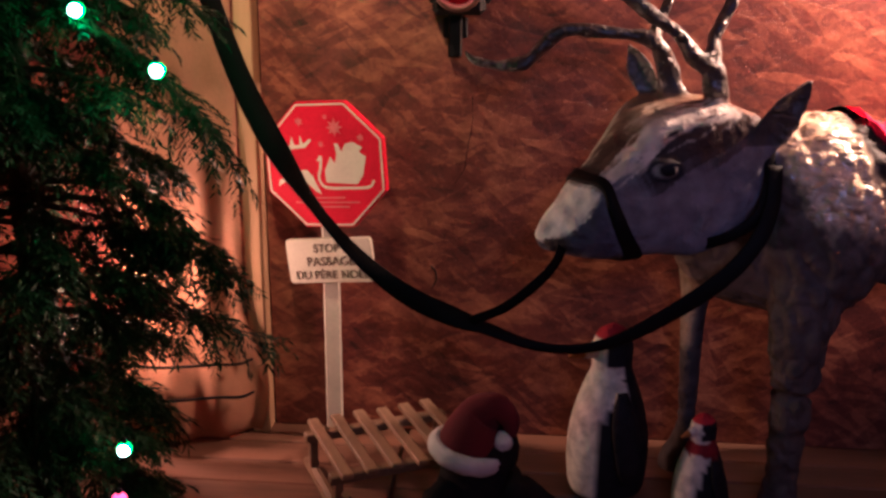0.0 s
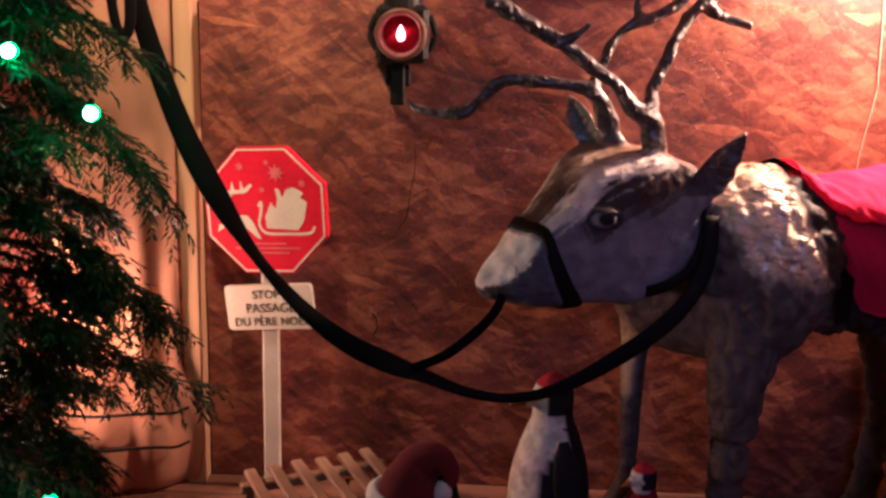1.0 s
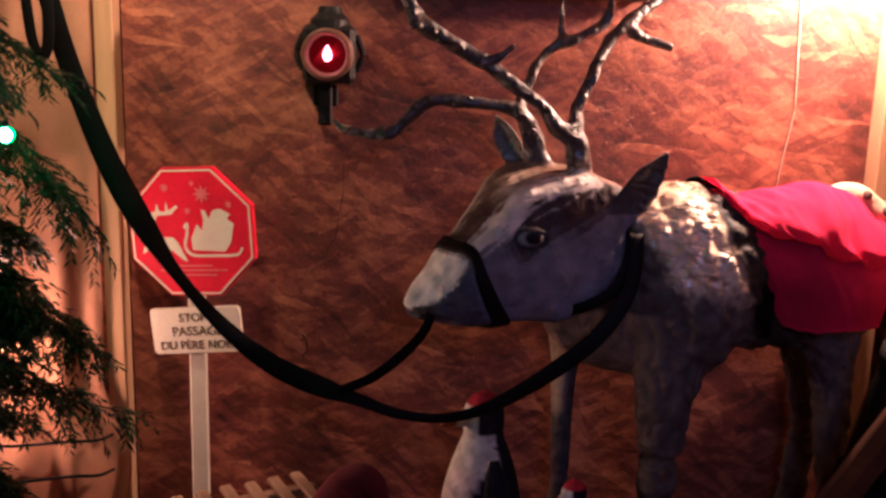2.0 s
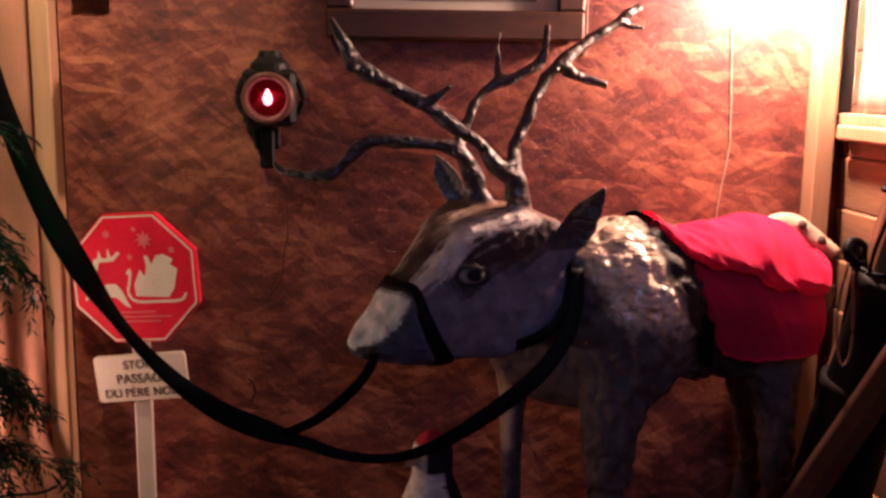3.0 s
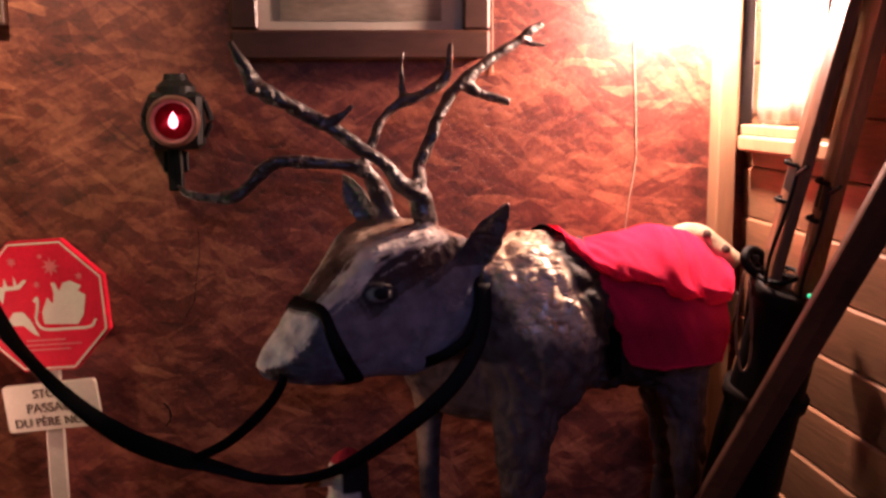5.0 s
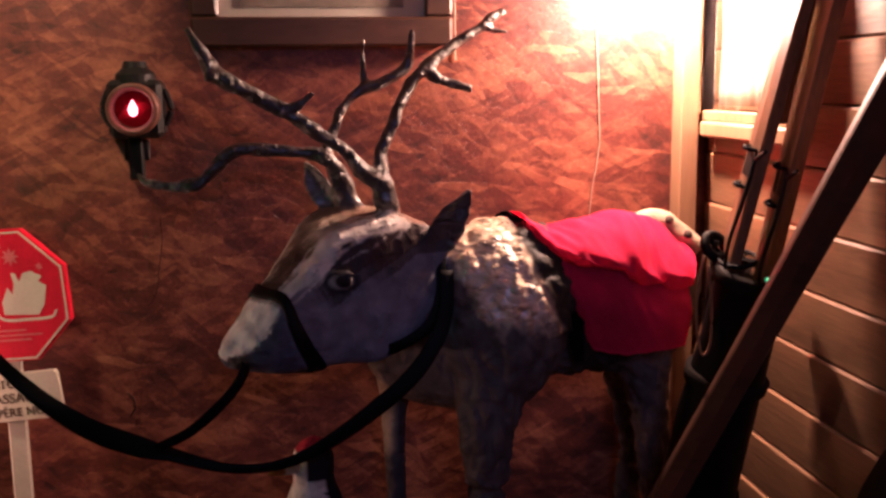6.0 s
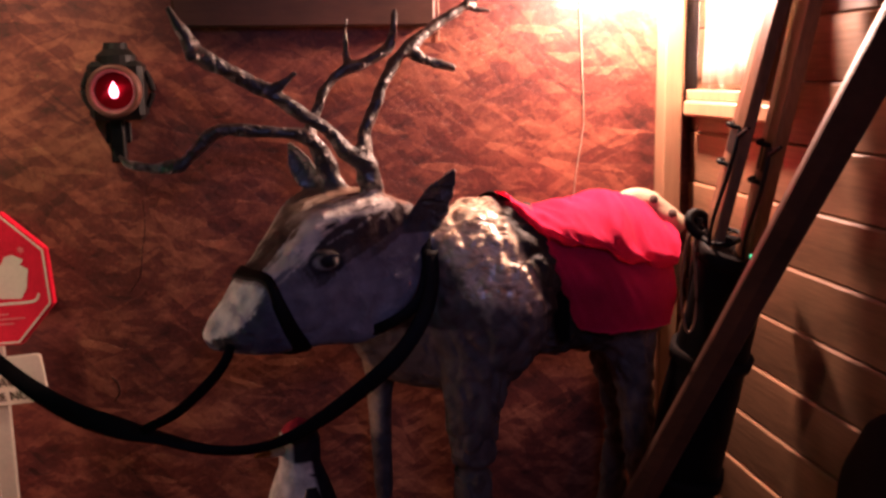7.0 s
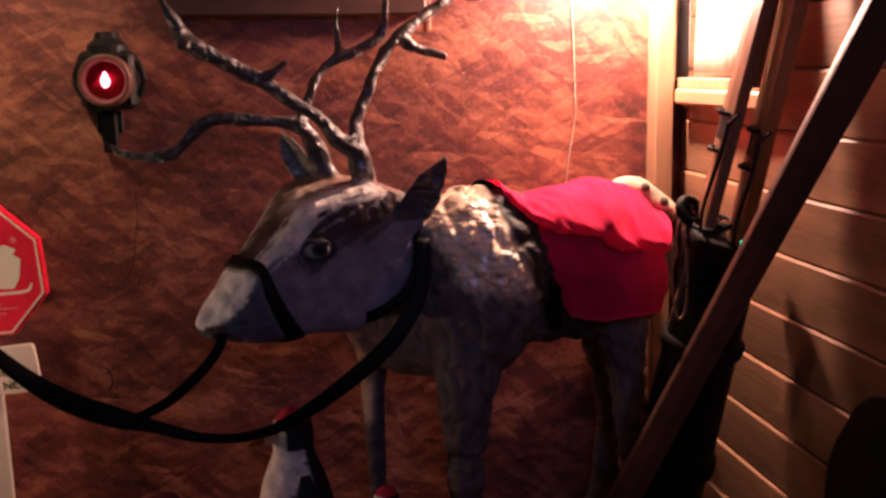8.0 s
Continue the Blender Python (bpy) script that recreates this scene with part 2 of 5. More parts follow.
def spline(points, steps=6):
    """Catmull-Rom through the points (tuples of any length)."""
    p = [np.array(q, float) for q in points]
    p = [2 * p[0] - p[1]] + p + [2 * p[-1] - p[-2]]
    out = []
    for a, b, c, d in zip(p, p[1:], p[2:], p[3:]):
        for k in range(steps):
            t = k / steps
            out.append(0.5 * (2 * b + (c - a) * t + (2 * a - 5 * b + 4 * c - d) * t * t + (3 * b - a - 3 * c + d) * t ** 3))
    return out + [p[-2]]


def tube(bm, points, sides=10, steps=5, flat=1.0, up=(0, 0, 1), knobs=0.0, seed=0):
    """A closed tube along rows of (x, y, z, radius); flat squeezes it across 'up'."""
    rows = spline(points, steps)
    rings = []
    for i, r in enumerate(rows):
        a, b = rows[max(i - 1, 0)][:3], rows[min(i + 1, len(rows) - 1)][:3]
        d = Vector(b - a).normalized()
        u = Vector(up)
        s = d.cross(u)
        s = s.normalized() if s.length > 1e-3 else d.orthogonal().normalized()
        w = s.cross(d)
        c = Vector(r[:3])
        ring = []
        for k in range(sides):
            t = 2 * math.pi * k / sides
            rad = r[3] * (1 + (knobs * noise.noise(c * 28 + Vector((math.cos(t), math.sin(t), seed))) if knobs else 0))
            ring.append(bm.verts.new(c + s * math.cos(t) * rad * flat + w * math.sin(t) * rad))
        rings.append(ring)
    for p, q in zip(rings, rings[1:]):
        for k in range(sides):
            bm.faces.new((p[k], p[(k + 1) % sides], q[(k + 1) % sides], q[k]))
    bm.faces.new(rings[0]); bm.faces.new(rings[-1])


def loft(bm, rows, sides=24, steps=5, up=(0, 0, 1), power=2.3):
    """A closed body along rows of (x, y, z, half height, half width) with soft, slightly squared sections."""
    pts = spline(rows, steps)
    rings = []
    for i, r in enumerate(pts):
        a, b = pts[max(i - 1, 0)][:3], pts[min(i + 1, len(pts) - 1)][:3]
        d = Vector(b - a).normalized()
        s = d.cross(Vector(up)).normalized()
        w = s.cross(d)
        ring = []
        for k in range(sides):
            t = 2 * math.pi * k / sides
            c, n = math.cos(t), math.sin(t)
            f = (abs(c) ** power + abs(n) ** power) ** (-1 / power)
            ring.append(bm.verts.new(Vector(r[:3]) + s * c * f * max(r[4], 0.002) + w * n * f * max(r[3], 0.002)))
        rings.append(ring)
    for p, q in zip(rings, rings[1:]):
        for k in range(sides):
            bm.faces.new((p[k], p[(k + 1) % sides], q[(k + 1) % sides], q[k]))
    bm.faces.new(rings[0]); bm.faces.new(rings[-1])


def lathe(bm, profile, sides=28, m=None, cap=True):
    """A turned body about z from rows of (radius, z)."""
    rings = []
    for r, z in profile:
        ring = [bm.verts.new((r * math.cos(2 * math.pi * k / sides), r * math.sin(2 * math.pi * k / sides), z)) for k in range(sides)]
        rings.append(ring)
    for p, q in zip(rings, rings[1:]):
        for k in range(sides):
            bm.faces.new((p[k], p[(k + 1) % sides], q[(k + 1) % sides], q[k]))
    if cap:
        bm.faces.new(rings[0]); bm.faces.new(rings[-1])
    if m is not None:
        bmesh.ops.transform(bm, matrix=m, verts=[v for ring in rings for v in ring])


def ribbon(bm, rows, thick=0.004, steps=6):
    """A flat strap along rows of (x, y, z, half width, twist in degrees)."""
    pts = spline(rows, steps)
    rings = []
    for i, r in enumerate(pts):
        a, b = pts[max(i - 1, 0)][:3], pts[min(i + 1, len(pts) - 1)][:3]
        d = Vector(b - a).normalized()
        s = d.cross(Vector((0, -1, 0))).normalized()
        n = s.cross(d)
        t = radians(r[4])
        s, n = s * math.cos(t) + n * math.sin(t), n * math.cos(t) - s * math.sin(t)
        c, h, e = Vector(r[:3]), r[3], thick / 2
        rings.append([bm.verts.new(c + s * x + n * y) for x, y in ((-h, -e * 0.4), (-h + e, -e), (h - e, -e), (h, -e * 0.4), (h, e * 0.4), (h - e, e), (-h + e, e), (-h, e * 0.4))])
    for p, q in zip(rings, rings[1:]):
        for k in range(8):
            bm.faces.new((p[k], p[(k + 1) % 8], q[(k + 1) % 8], q[k]))
    bm.faces.new(rings[0]); bm.faces.new(rings[-1])


def lettering(body, size, m):
    """Words in the built-in font as a bmesh, extruded a little, at the pose m."""
    cu = bpy.data.curves.new("letters", "FONT")
    cu.body, cu.size, cu.extrude, cu.align_x = body, size, 0.0006, "CENTER"
    ob = new("letters", cu)
    me = bpy.data.meshes.new_from_object(ob.evaluated_get(bpy.context.evaluated_depsgraph_get()))
    bm = bmesh.new()
    bm.from_mesh(me)
    bmesh.ops.transform(bm, matrix=m, verts=bm.verts)
    bpy.data.objects.remove(ob); bpy.data.curves.remove(cu); bpy.data.meshes.remove(me)
    return bm


def plate(outline, thick, m, bevel=0.0):
    """A flat piece in the local x, z plane from an outline, front at local y = 0, thickness behind."""
    bm = bmesh.new()
    front = [bm.verts.new((x, 0, z)) for x, z in outline]
    back = [bm.verts.new((x, thick, z)) for x, z in outline]
    bm.faces.new(front); bm.faces.new(back[::-1])
    k = len(front)
    for i in range(k):
        bm.faces.new((front[i], back[i], back[(i + 1) % k], front[(i + 1) % k]))
    if bevel:
        bmesh.ops.bevel(bm, geom=[e for e in bm.edges if all(abs(v.co.y) < 1e-6 for v in e.verts)], offset=bevel, segments=2, affect="EDGES")
    bmesh.ops.transform(bm, matrix=m, verts=bm.verts)
    return bm

# ---- the room ----
XW, XE, YS, YN, TOP = -2.0, 1.10, -1.6, 2.45, 2.25

back = tagged(mesh_object("wall_north", boxes(((-0.45, 2.5125, 1.125), (3.3, 0.085, 2.25)), bevel=0), OSB), "back wall lined with reddish brown strand board", "wall", kind="structure")
for zc, h in ((0.4965, 0.993), (1.6215, 1.257)):
    for xc, w in ((-1.42, 1.18), (0.133, 1.912)):
        part("panel", boxes(((xc, 2.46 - (0.0002 if zc > 1 else 0), zc), (w, 0.02, h)), bevel=0), OSB, back)

tagged(mesh_object("wall_west", boxes(((XW - 0.05, 0.45, 1.125), (0.1, 4.3, 2.25)), bevel=0), OSB), "side wall of dark strand board", "wall", kind="structure")
tagged(mesh_object("wall_south", boxes(((-0.45, YS - 0.05, 1.125), (3.3, 0.1, 2.25)), bevel=0), OSB), "wall behind the way in, strand board", "wall", kind="structure")
tagged(mesh_object("ceiling", boxes(((-0.45, 0.45, TOP + 0.03), (3.4, 4.4, 0.06)), bevel=0), CEILING), "dark boarded ceiling", "ceiling", kind="structure")

# outer skin of the boarded wall, with the window opening left through it
WY0, WY1, WZ0, WZ1 = 1.95, 2.405, 1.15, 1.98
east = tagged(mesh_object("wall_east", boxes(((1.19, (YS + WY0) / 2, 1.125), (0.09, WY0 - YS, 2.25)), ((1.19, (WY0 + WY1) / 2, WZ0 / 2), (0.09, WY1 - WY0, WZ0)),
    ((1.19, (WY0 + WY1) / 2, (WZ1 + TOP) / 2), (0.09, WY1 - WY0, TOP - WZ1)), ((1.19, (WY1 + 2.47) / 2, 1.125), (0.09, 2.47 - WY1, 2.25)), bevel=0), PLANK),
    "side wall of aged horizontal planks", "wall", kind="structure")
random.seed(4)
PITCH, z = 0.131, 0.0
while z < TOP - 0.02:
    h = min(PITCH, TOP - z)
    spans = [(YS, WY0), (WY1, 2.447)] if (z + h > WZ0 + 0.01 and z < WZ1 - 0.01) else [(YS, 2.447)]
    if z < WZ0 < z + h:
        bm = bmesh.new()
        box(bm, (0, 0, 0), (0.026, WY1 - WY0 - 0.003, WZ0 - z - 0.003), 0.004)
        part("plank", bm, PLANK, east).location = (1.130, (WY0 + WY1) / 2, (z + WZ0) / 2)
    for y0, y1 in spans:
        cut = [y0, y1] if y1 - y0 < 1 else [y0, y0 + 1.1 + 0.7 * random.random() * (y1 - y0 - 1.2) / 3, y1]
        for a, b in zip(cut, cut[1:]):
            bm = bmesh.new()
            got = box(bm, (0, 0, 0), (0.026, b - a - 0.003, h - 0.003), 0.004)
            # each board leans out a little at its foot, so that the top edge of the one below shows as a ledge
            bmesh.ops.rotate(bm, cent=(0, 0, 0), matrix=Matrix.Rotation(radians(-2.8), 3, "Y"), verts=bm.verts)
            o = part("plank", bm, PLANK, east)
            o.location = (1.128, (a + b) / 2, z + h / 2)
    z += PITCH

floor = tagged(mesh_object("floor", boxes(((-0.45, 0.45, -0.05), (3.3, 4.3, 0.05)), bevel=0), FLOORWOOD), "worn brown plank floor", "floor", kind="structure")
yb, k = YN, 0
long_board = boxes(((0, 0, 0), (1.55, 0.104, 0.024)), bevel=0.003)
lb = part("board", long_board, FLOORWOOD, floor)
while yb > YS:
    for xc in (-1.235, 0.325):
        o = lb if k == 0 else new("board", lb.data)
        o.parent = floor
        o.location = (xc, yb - 0.054, -0.0125 + 0.0012 * math.sin(k * 2.7))
        k += 1
    yb -= 0.108

# battens
tagged(mesh_object("trim", boxes(((-0.850, 2.4195, 1.125), (0.045, 0.061, 2.25)), bevel=0.003), PINE), "upright pine batten on the strand board wall", "batten", kind="structure")
tagged(mesh_object("trim", boxes(((1.043, 2.4175, 1.125), (0.048, 0.065, 2.25)), bevel=0.003), PINE), "upright pine batten in the corner by the window", "batten", kind="structure")

# window in the boarded wall, a white net curtain close behind its pane
win = base("window_1", (1.10, (WY0 + WY1) / 2, WZ0), "small wooden window with a white net curtain, lit by the bulb", "window", kind="structure")
wc, wh = (WY1 - WY0) / 2, WZ1 - WZ0
part("window_sill", boxes(((-0.008, -0.029, -0.0385), (0.052, 2 * wc + 0.014, 0.039)), bevel=0.006), PINE, win, "worn pine sill")
# this jamb is near black in place of the reveal's shade
part("jamb", boxes(((-0.004, wc + 0.002, wh / 2), (0.034, 0.012, wh)), bevel=0.002), JAMBSHADE, win, "jamb coloured near black for the shade in the reveal")
part("casing", boxes(((-0.026, wc + 0.016, wh / 2), (0.008, 0.040, wh)), bevel=0.002), PINE, win)
# south casing, depth made up so it blocks the bulb from the planks
part("casing", boxes(((-0.016, -wc - 0.014, wh / 2), (0.070, 0.026, wh + 0.02)), bevel=0.003), FRAMEWOOD, win, "dark casing board made deep to shade the planks beyond")
part("window_frame", boxes(((-0.004, 0, -0.006), (0.032, 2 * wc - 0.008, 0.026)), bevel=0.003), PINE, win)
part("window_frame", boxes(((0.004, 0, wh - 0.016), (0.02, 2 * wc - 0.008, 0.03)), bevel=0.002), PINE, win)
pane = part("pane", boxes(((0.013, 0, wh / 2), (0.004, 2 * wc - 0.010, wh - 0.04)), bevel=0), clear, win)
pane.visible_shadow = False
bm = bmesh.new()
NU, NV = 60, 12
grid = [[bm.verts.new((0.030 + 0.007 * math.sin(u * 1.15) + 0.003 * math.sin(u * 0.41 + v), -wc + 0.01 + (2 * wc - 0.02) * u / NU, 0.01 + (wh - 0.02) * v / NV)) for v in range(NV + 1)] for u in range(NU + 1)]
for u in range(NU):
    for v in range(NV):
        bm.faces.new((grid[u][v], grid[u + 1][v], grid[u + 1][v + 1], grid[u][v + 1]))
bmesh.ops.solidify(bm, geom=bm.faces[:], thickness=0.002)
net = mesh_object("net_curtain", bm, FROST, None, True)
net.location = (1.10, (WY0 + WY1) / 2, WZ0)
tagged(net, "white net curtain hanging behind the window pane", "curtain")

# bulb on a cable above the corner
bulb = base("bulb_lamp", (BULB[0], BULB[1], BULB[2]), "bare warm bulb on a cable near the corner", "lamp")
bm = bmesh.new(); lathe(bm, [(0.004, 0.11), (0.019, 0.105), (0.021, 0.075), (0.019, 0.06)], 16); part("socket", bm, IRON, bulb)
bm = bmesh.new(); tube(bm, [(0, 0, 0.1, 0.003), (0, 0.02, 0.35, 0.003), (0, 0.05, TOP - BULB[2] + 0.004, 0.003)], 6); part("cable", bm, WIRE, bulb)
bm = bmesh.new()
tube(bm, [(0.80, 2.4465, 1.60, 0.0014), (0.822, 2.4465, 1.134, 0.0014), (0.82, 2.4465, 1.047, 0.0014), (0.804, 2.4465, 0.945, 0.0014), (0.797, 2.4465, 0.85, 0.0014), (0.80, 2.4465, 0.70, 0.0014)], 6)
tagged(mesh_object("cable", bm, WIRE), "thin pale electric cable hanging down the strand board", "cable")

# ---- reindeer ----
# head: sections from the nose back, each by its far brow, near brow, near jaw and far jaw
HEAD = [
    ((-0.134, 2.040, 0.674), (-0.110, 2.020, 0.669), (-0.096, 2.024, 0.653), (-0.126, 2.040, 0.655)),
    ((-0.122, 2.055, 0.700), (-0.070, 2.005, 0.688), (-0.055, 2.009, 0.645), (-0.116, 2.055, 0.643)),
    ((-0.095, 2.075, 0.733), (-0.027, 2.000, 0.733), (0.003, 2.004, 0.635), (-0.070, 2.075, 0.636)),
    ((-0.066, 2.095, 0.775), (0.000, 2.005, 0.778), (0.050, 2.009, 0.638), (-0.023, 2.095, 0.634)),
    ((-0.026, 2.115, 0.819), (0.034, 2.015, 0.810), (0.128, 2.019, 0.646), (0.014, 2.115, 0.639)),
    ((0.012, 2.158, 0.872), (0.077, 2.028, 0.854), (0.207, 2.032, 0.643), (0.064, 2.158, 0.638)),
    ((0.045, 2.203, 0.915), (0.120, 2.043, 0.904), (0.270, 2.047, 0.667), (0.130, 2.203, 0.649)),
    ((0.084, 2.240, 0.942), (0.194, 2.060, 0.931), (0.323, 2.064, 0.724), (0.198, 2.240, 0.677)),
    ((0.169, 2.250, 0.951), (0.269, 2.080, 0.942), (0.352, 2.084, 0.794), (0.281, 2.250, 0.739)),
    ((0.258, 2.230, 0.943), (0.332, 2.100, 0.925), (0.375, 2.104, 0.841), (0.334, 2.230, 0.808)),
]
BODY = [(0.335, 2.15, 0.700, 0.05, 0.05), (0.365, 2.155, 0.710, 0.115, 0.095), (0.43, 2.18, 0.732, 0.165, 0.135), (0.527, 2.205, 0.733, 0.190, 0.150), (0.635, 2.222, 0.700, 0.160, 0.146), (0.72, 2.232, 0.700, 0.160, 0.148), (0.816, 2.245, 0.702, 0.168, 0.150),
        (0.915, 2.265, 0.697, 0.155, 0.135), (0.965, 2.275, 0.685, 0.105, 0.095), (0.985, 2.28, 0.675, 0.04, 0.04)]
NECK = [(0.205, 2.16, 0.775, 0.095, 0.075), (0.29, 2.165, 0.755, 0.125, 0.085), (0.40, 2.165, 0.755, 0.135, 0.11), (0.46, 2.18, 0.745, 0.15, 0.125)]
CHEST = [(0.195, 2.30, 0.63, 0.05, 0.05), (0.235, 2.28, 0.64, 0.14, 0.085), (0.34, 2.23, 0.66, 0.19, 0.12), (0.44, 2.18, 0.685, 0.215, 0.135), (0.51, 2.14, 0.69, 0.20, 0.12), (0.56, 2.115, 0.685, 0.13, 0.07)]
SHOULDER = [(0.345, 2.15, 0.68, 0.13, 0.06), (0.40, 2.145, 0.690, 0.190, 0.12), (0.47, 2.15, 0.70, 0.216, 0.160), (0.54, 2.155, 0.70, 0.214, 0.155), (0.60, 2.17, 0.69, 0.180, 0.12), (0.65, 2.19, 0.67, 0.13, 0.06)]
LEGS = [
    [(0.47, 2.11, 0.62, 0.095), (0.455, 2.085, 0.46, 0.068), (0.452, 2.08, 0.30, 0.048), (0.452, 2.085, 0.12, 0.038), (0.445, 2.085, 0.03, 0.044), (0.44, 2.085, 0.0, 0.044)],
    [(0.275, 2.28, 0.58, 0.065), (0.262, 2.29, 0.46, 0.034), (0.262, 2.295, 0.30, 0.026), (0.265, 2.30, 0.12, 0.024), (0.245, 2.30, 0.03, 0.038), (0.24, 2.30, 0.0, 0.038)],
    [(0.86, 2.20, 0.62, 0.075), (0.875, 2.19, 0.46, 0.050), (0.89, 2.185, 0.30, 0.038), (0.895, 2.15, 0.12, 0.034), (0.885, 2.15, 0.03, 0.042), (0.882, 2.15, 0.0, 0.042)],
    [(0.87, 2.34, 0.63, 0.08), (0.88, 2.35, 0.46, 0.055), (0.90, 2.36, 0.30, 0.038), (0.885, 2.36, 0.12, 0.034), (0.875, 2.36, 0.03, 0.042), (0.872, 2.36, 0.0, 0.042)],
]
ANTLERS = [
    [(0.244, 2.125, 0.945, 0.034), (0.238, 2.120, 0.987, 0.030), (0.222, 2.110, 1.022, 0.027), (0.181, 2.100, 1.052, 0.021), (0.151, 2.095, 1.091, 0.019), (0.103, 2.090, 1.126, 0.019), (0.044, 2.087, 1.163, 0.018), (0.009, 2.085, 1.187, 0.018), (-0.059, 2.070, 1.225, 0.020), (-0.110, 2.060, 1.256, 0.020), (-0.134, 2.055, 1.294, 0.016), (-0.163, 2.050, 1.348, 0.010)],
    [(0.023, 2.087, 1.183, 0.013), (0.057, 2.080, 1.193, 0.011), (0.088, 2.080, 1.217, 0.006)],
    [(-0.102, 2.060, 1.250, 0.016), (-0.117, 2.050, 1.248, 0.015), (-0.133, 2.045, 1.248, 0.010)],
    [(0.222, 2.110, 1.018, 0.023), (0.234, 2.130, 1.088, 0.018), (0.261, 2.150, 1.148, 0.017), (0.283, 2.170, 1.197, 0.016), (0.311, 2.190, 1.240, 0.017), (0.338, 2.200, 1.265, 0.017), (0.395, 2.230, 1.310, 0.016), (0.459, 2.260, 1.349, 0.015), (0.538, 2.290, 1.400, 0.012)],
    [(0.341, 2.200, 1.262, 0.016), (0.377, 2.200, 1.239, 0.013), (0.445, 2.200, 1.220, 0.012)],
    [(0.481, 2.270, 1.363, 0.012), (0.514, 2.270, 1.352, 0.009), (0.545, 2.270, 1.350, 0.007)],
    [(0.168, 2.195, 0.944, 0.032), (0.145, 2.190, 1.015, 0.027), (0.117, 2.170, 1.068, 0.020), (0.068, 2.165, 1.085, 0.016), (-0.043, 2.155, 1.094, 0.017), (-0.091, 2.150, 1.089, 0.018), (-0.141, 2.145, 1.046, 0.015), (-0.161, 2.140, 1.025, 0.016), (-0.214, 2.145, 1.020, 0.015), (-0.272, 2.155, 1.027, 0.012), (-0.294, 2.163, 1.050, 0.006)],
    [(0.112, 2.180, 1.080, 0.020), (0.136, 2.200, 1.141, 0.015), (0.160, 2.220, 1.189, 0.014), (0.200, 2.225, 1.221, 0.015), (0.239, 2.230, 1.233, 0.014), (0.285, 2.240, 1.257, 0.014), (0.309, 2.245, 1.288, 0.012), (0.316, 2.250, 1.354, 0.008)],
    [(0.208, 2.230, 1.222, 0.011), (0.202, 2.230, 1.260, 0.009), (0.204, 2.230, 1.335, 0.006)],
]


def head_ring(f, grow=0.0, steps=4):
    """The closed section of the head at station f, as (point, share round it): 0 far brow, 1 near brow, 2 near jaw, 3 far jaw."""
    i = min(int(f), len(HEAD) - 2)
    rows = [np.array(HEAD[min(max(i + k, 0), len(HEAD) - 1)]) for k in (-1, 0, 1, 2)]
    t = f - i
    p0, p1, p2, p3 = rows
    far_brow, near_brow, near_jaw, far_jaw = 0.5 * (2 * p1 + (p2 - p0) * t + (2 * p0 - 5 * p1 + 4 * p2 - p3) * t * t + (3 * p1 - p0 - 3 * p2 + p3) * t ** 3)
    full = min(1.0, f / 2.5)
    cheek = 0.018 * full
    ring = [(far_brow, 0.0), ((far_brow + near_brow) / 2 + np.array((-0.006, -0.006, 0.006)) * full, 0.5), (near_brow, 1.0),
            (near_brow * 0.67 + near_jaw * 0.33 + np.array((0, -cheek, 0)), 1.33), (near_brow * 0.33 + near_jaw * 0.67 + np.array((0, -cheek, 0)), 1.67), (near_jaw, 2.0),
            ((near_jaw + far_jaw) / 2 - np.array((0, 0, 0.008)), 2.5), (far_jaw, 3.0), ((far_jaw + far_brow) / 2 + np.array((0, 0.02, 0)) * full, 3.5)]
    mid = sum(p for p, _ in ring) / len(ring)
    out, m = [], len(ring)
    for k in range(m):
        (q0, _), (q1, a1), (q2, a2), (q3, _) = (ring[(k + j) % m] for j in (-1, 0, 1, 2))
        a2 = 4.0 if a2 == 0 else a2
        for j in range(steps):
            u = j / steps
            p = 0.5 * (2 * q1 + (q2 - q0) * u + (2 * q0 - 5 * q1 + 4 * q2 - q3) * u * u + (3 * q1 - q0 - 3 * q2 + q3) * u ** 3)
            d = p - mid
            out.append((p + d / np.linalg.norm(d) * grow, a1 + (a2 - a1) * u))
    return out


EYE_AT = Vector(min(head_ring(5.45), key=lambda q: abs(q[1] - 1.24))[0]) + Vector((0, -0.002, 0))


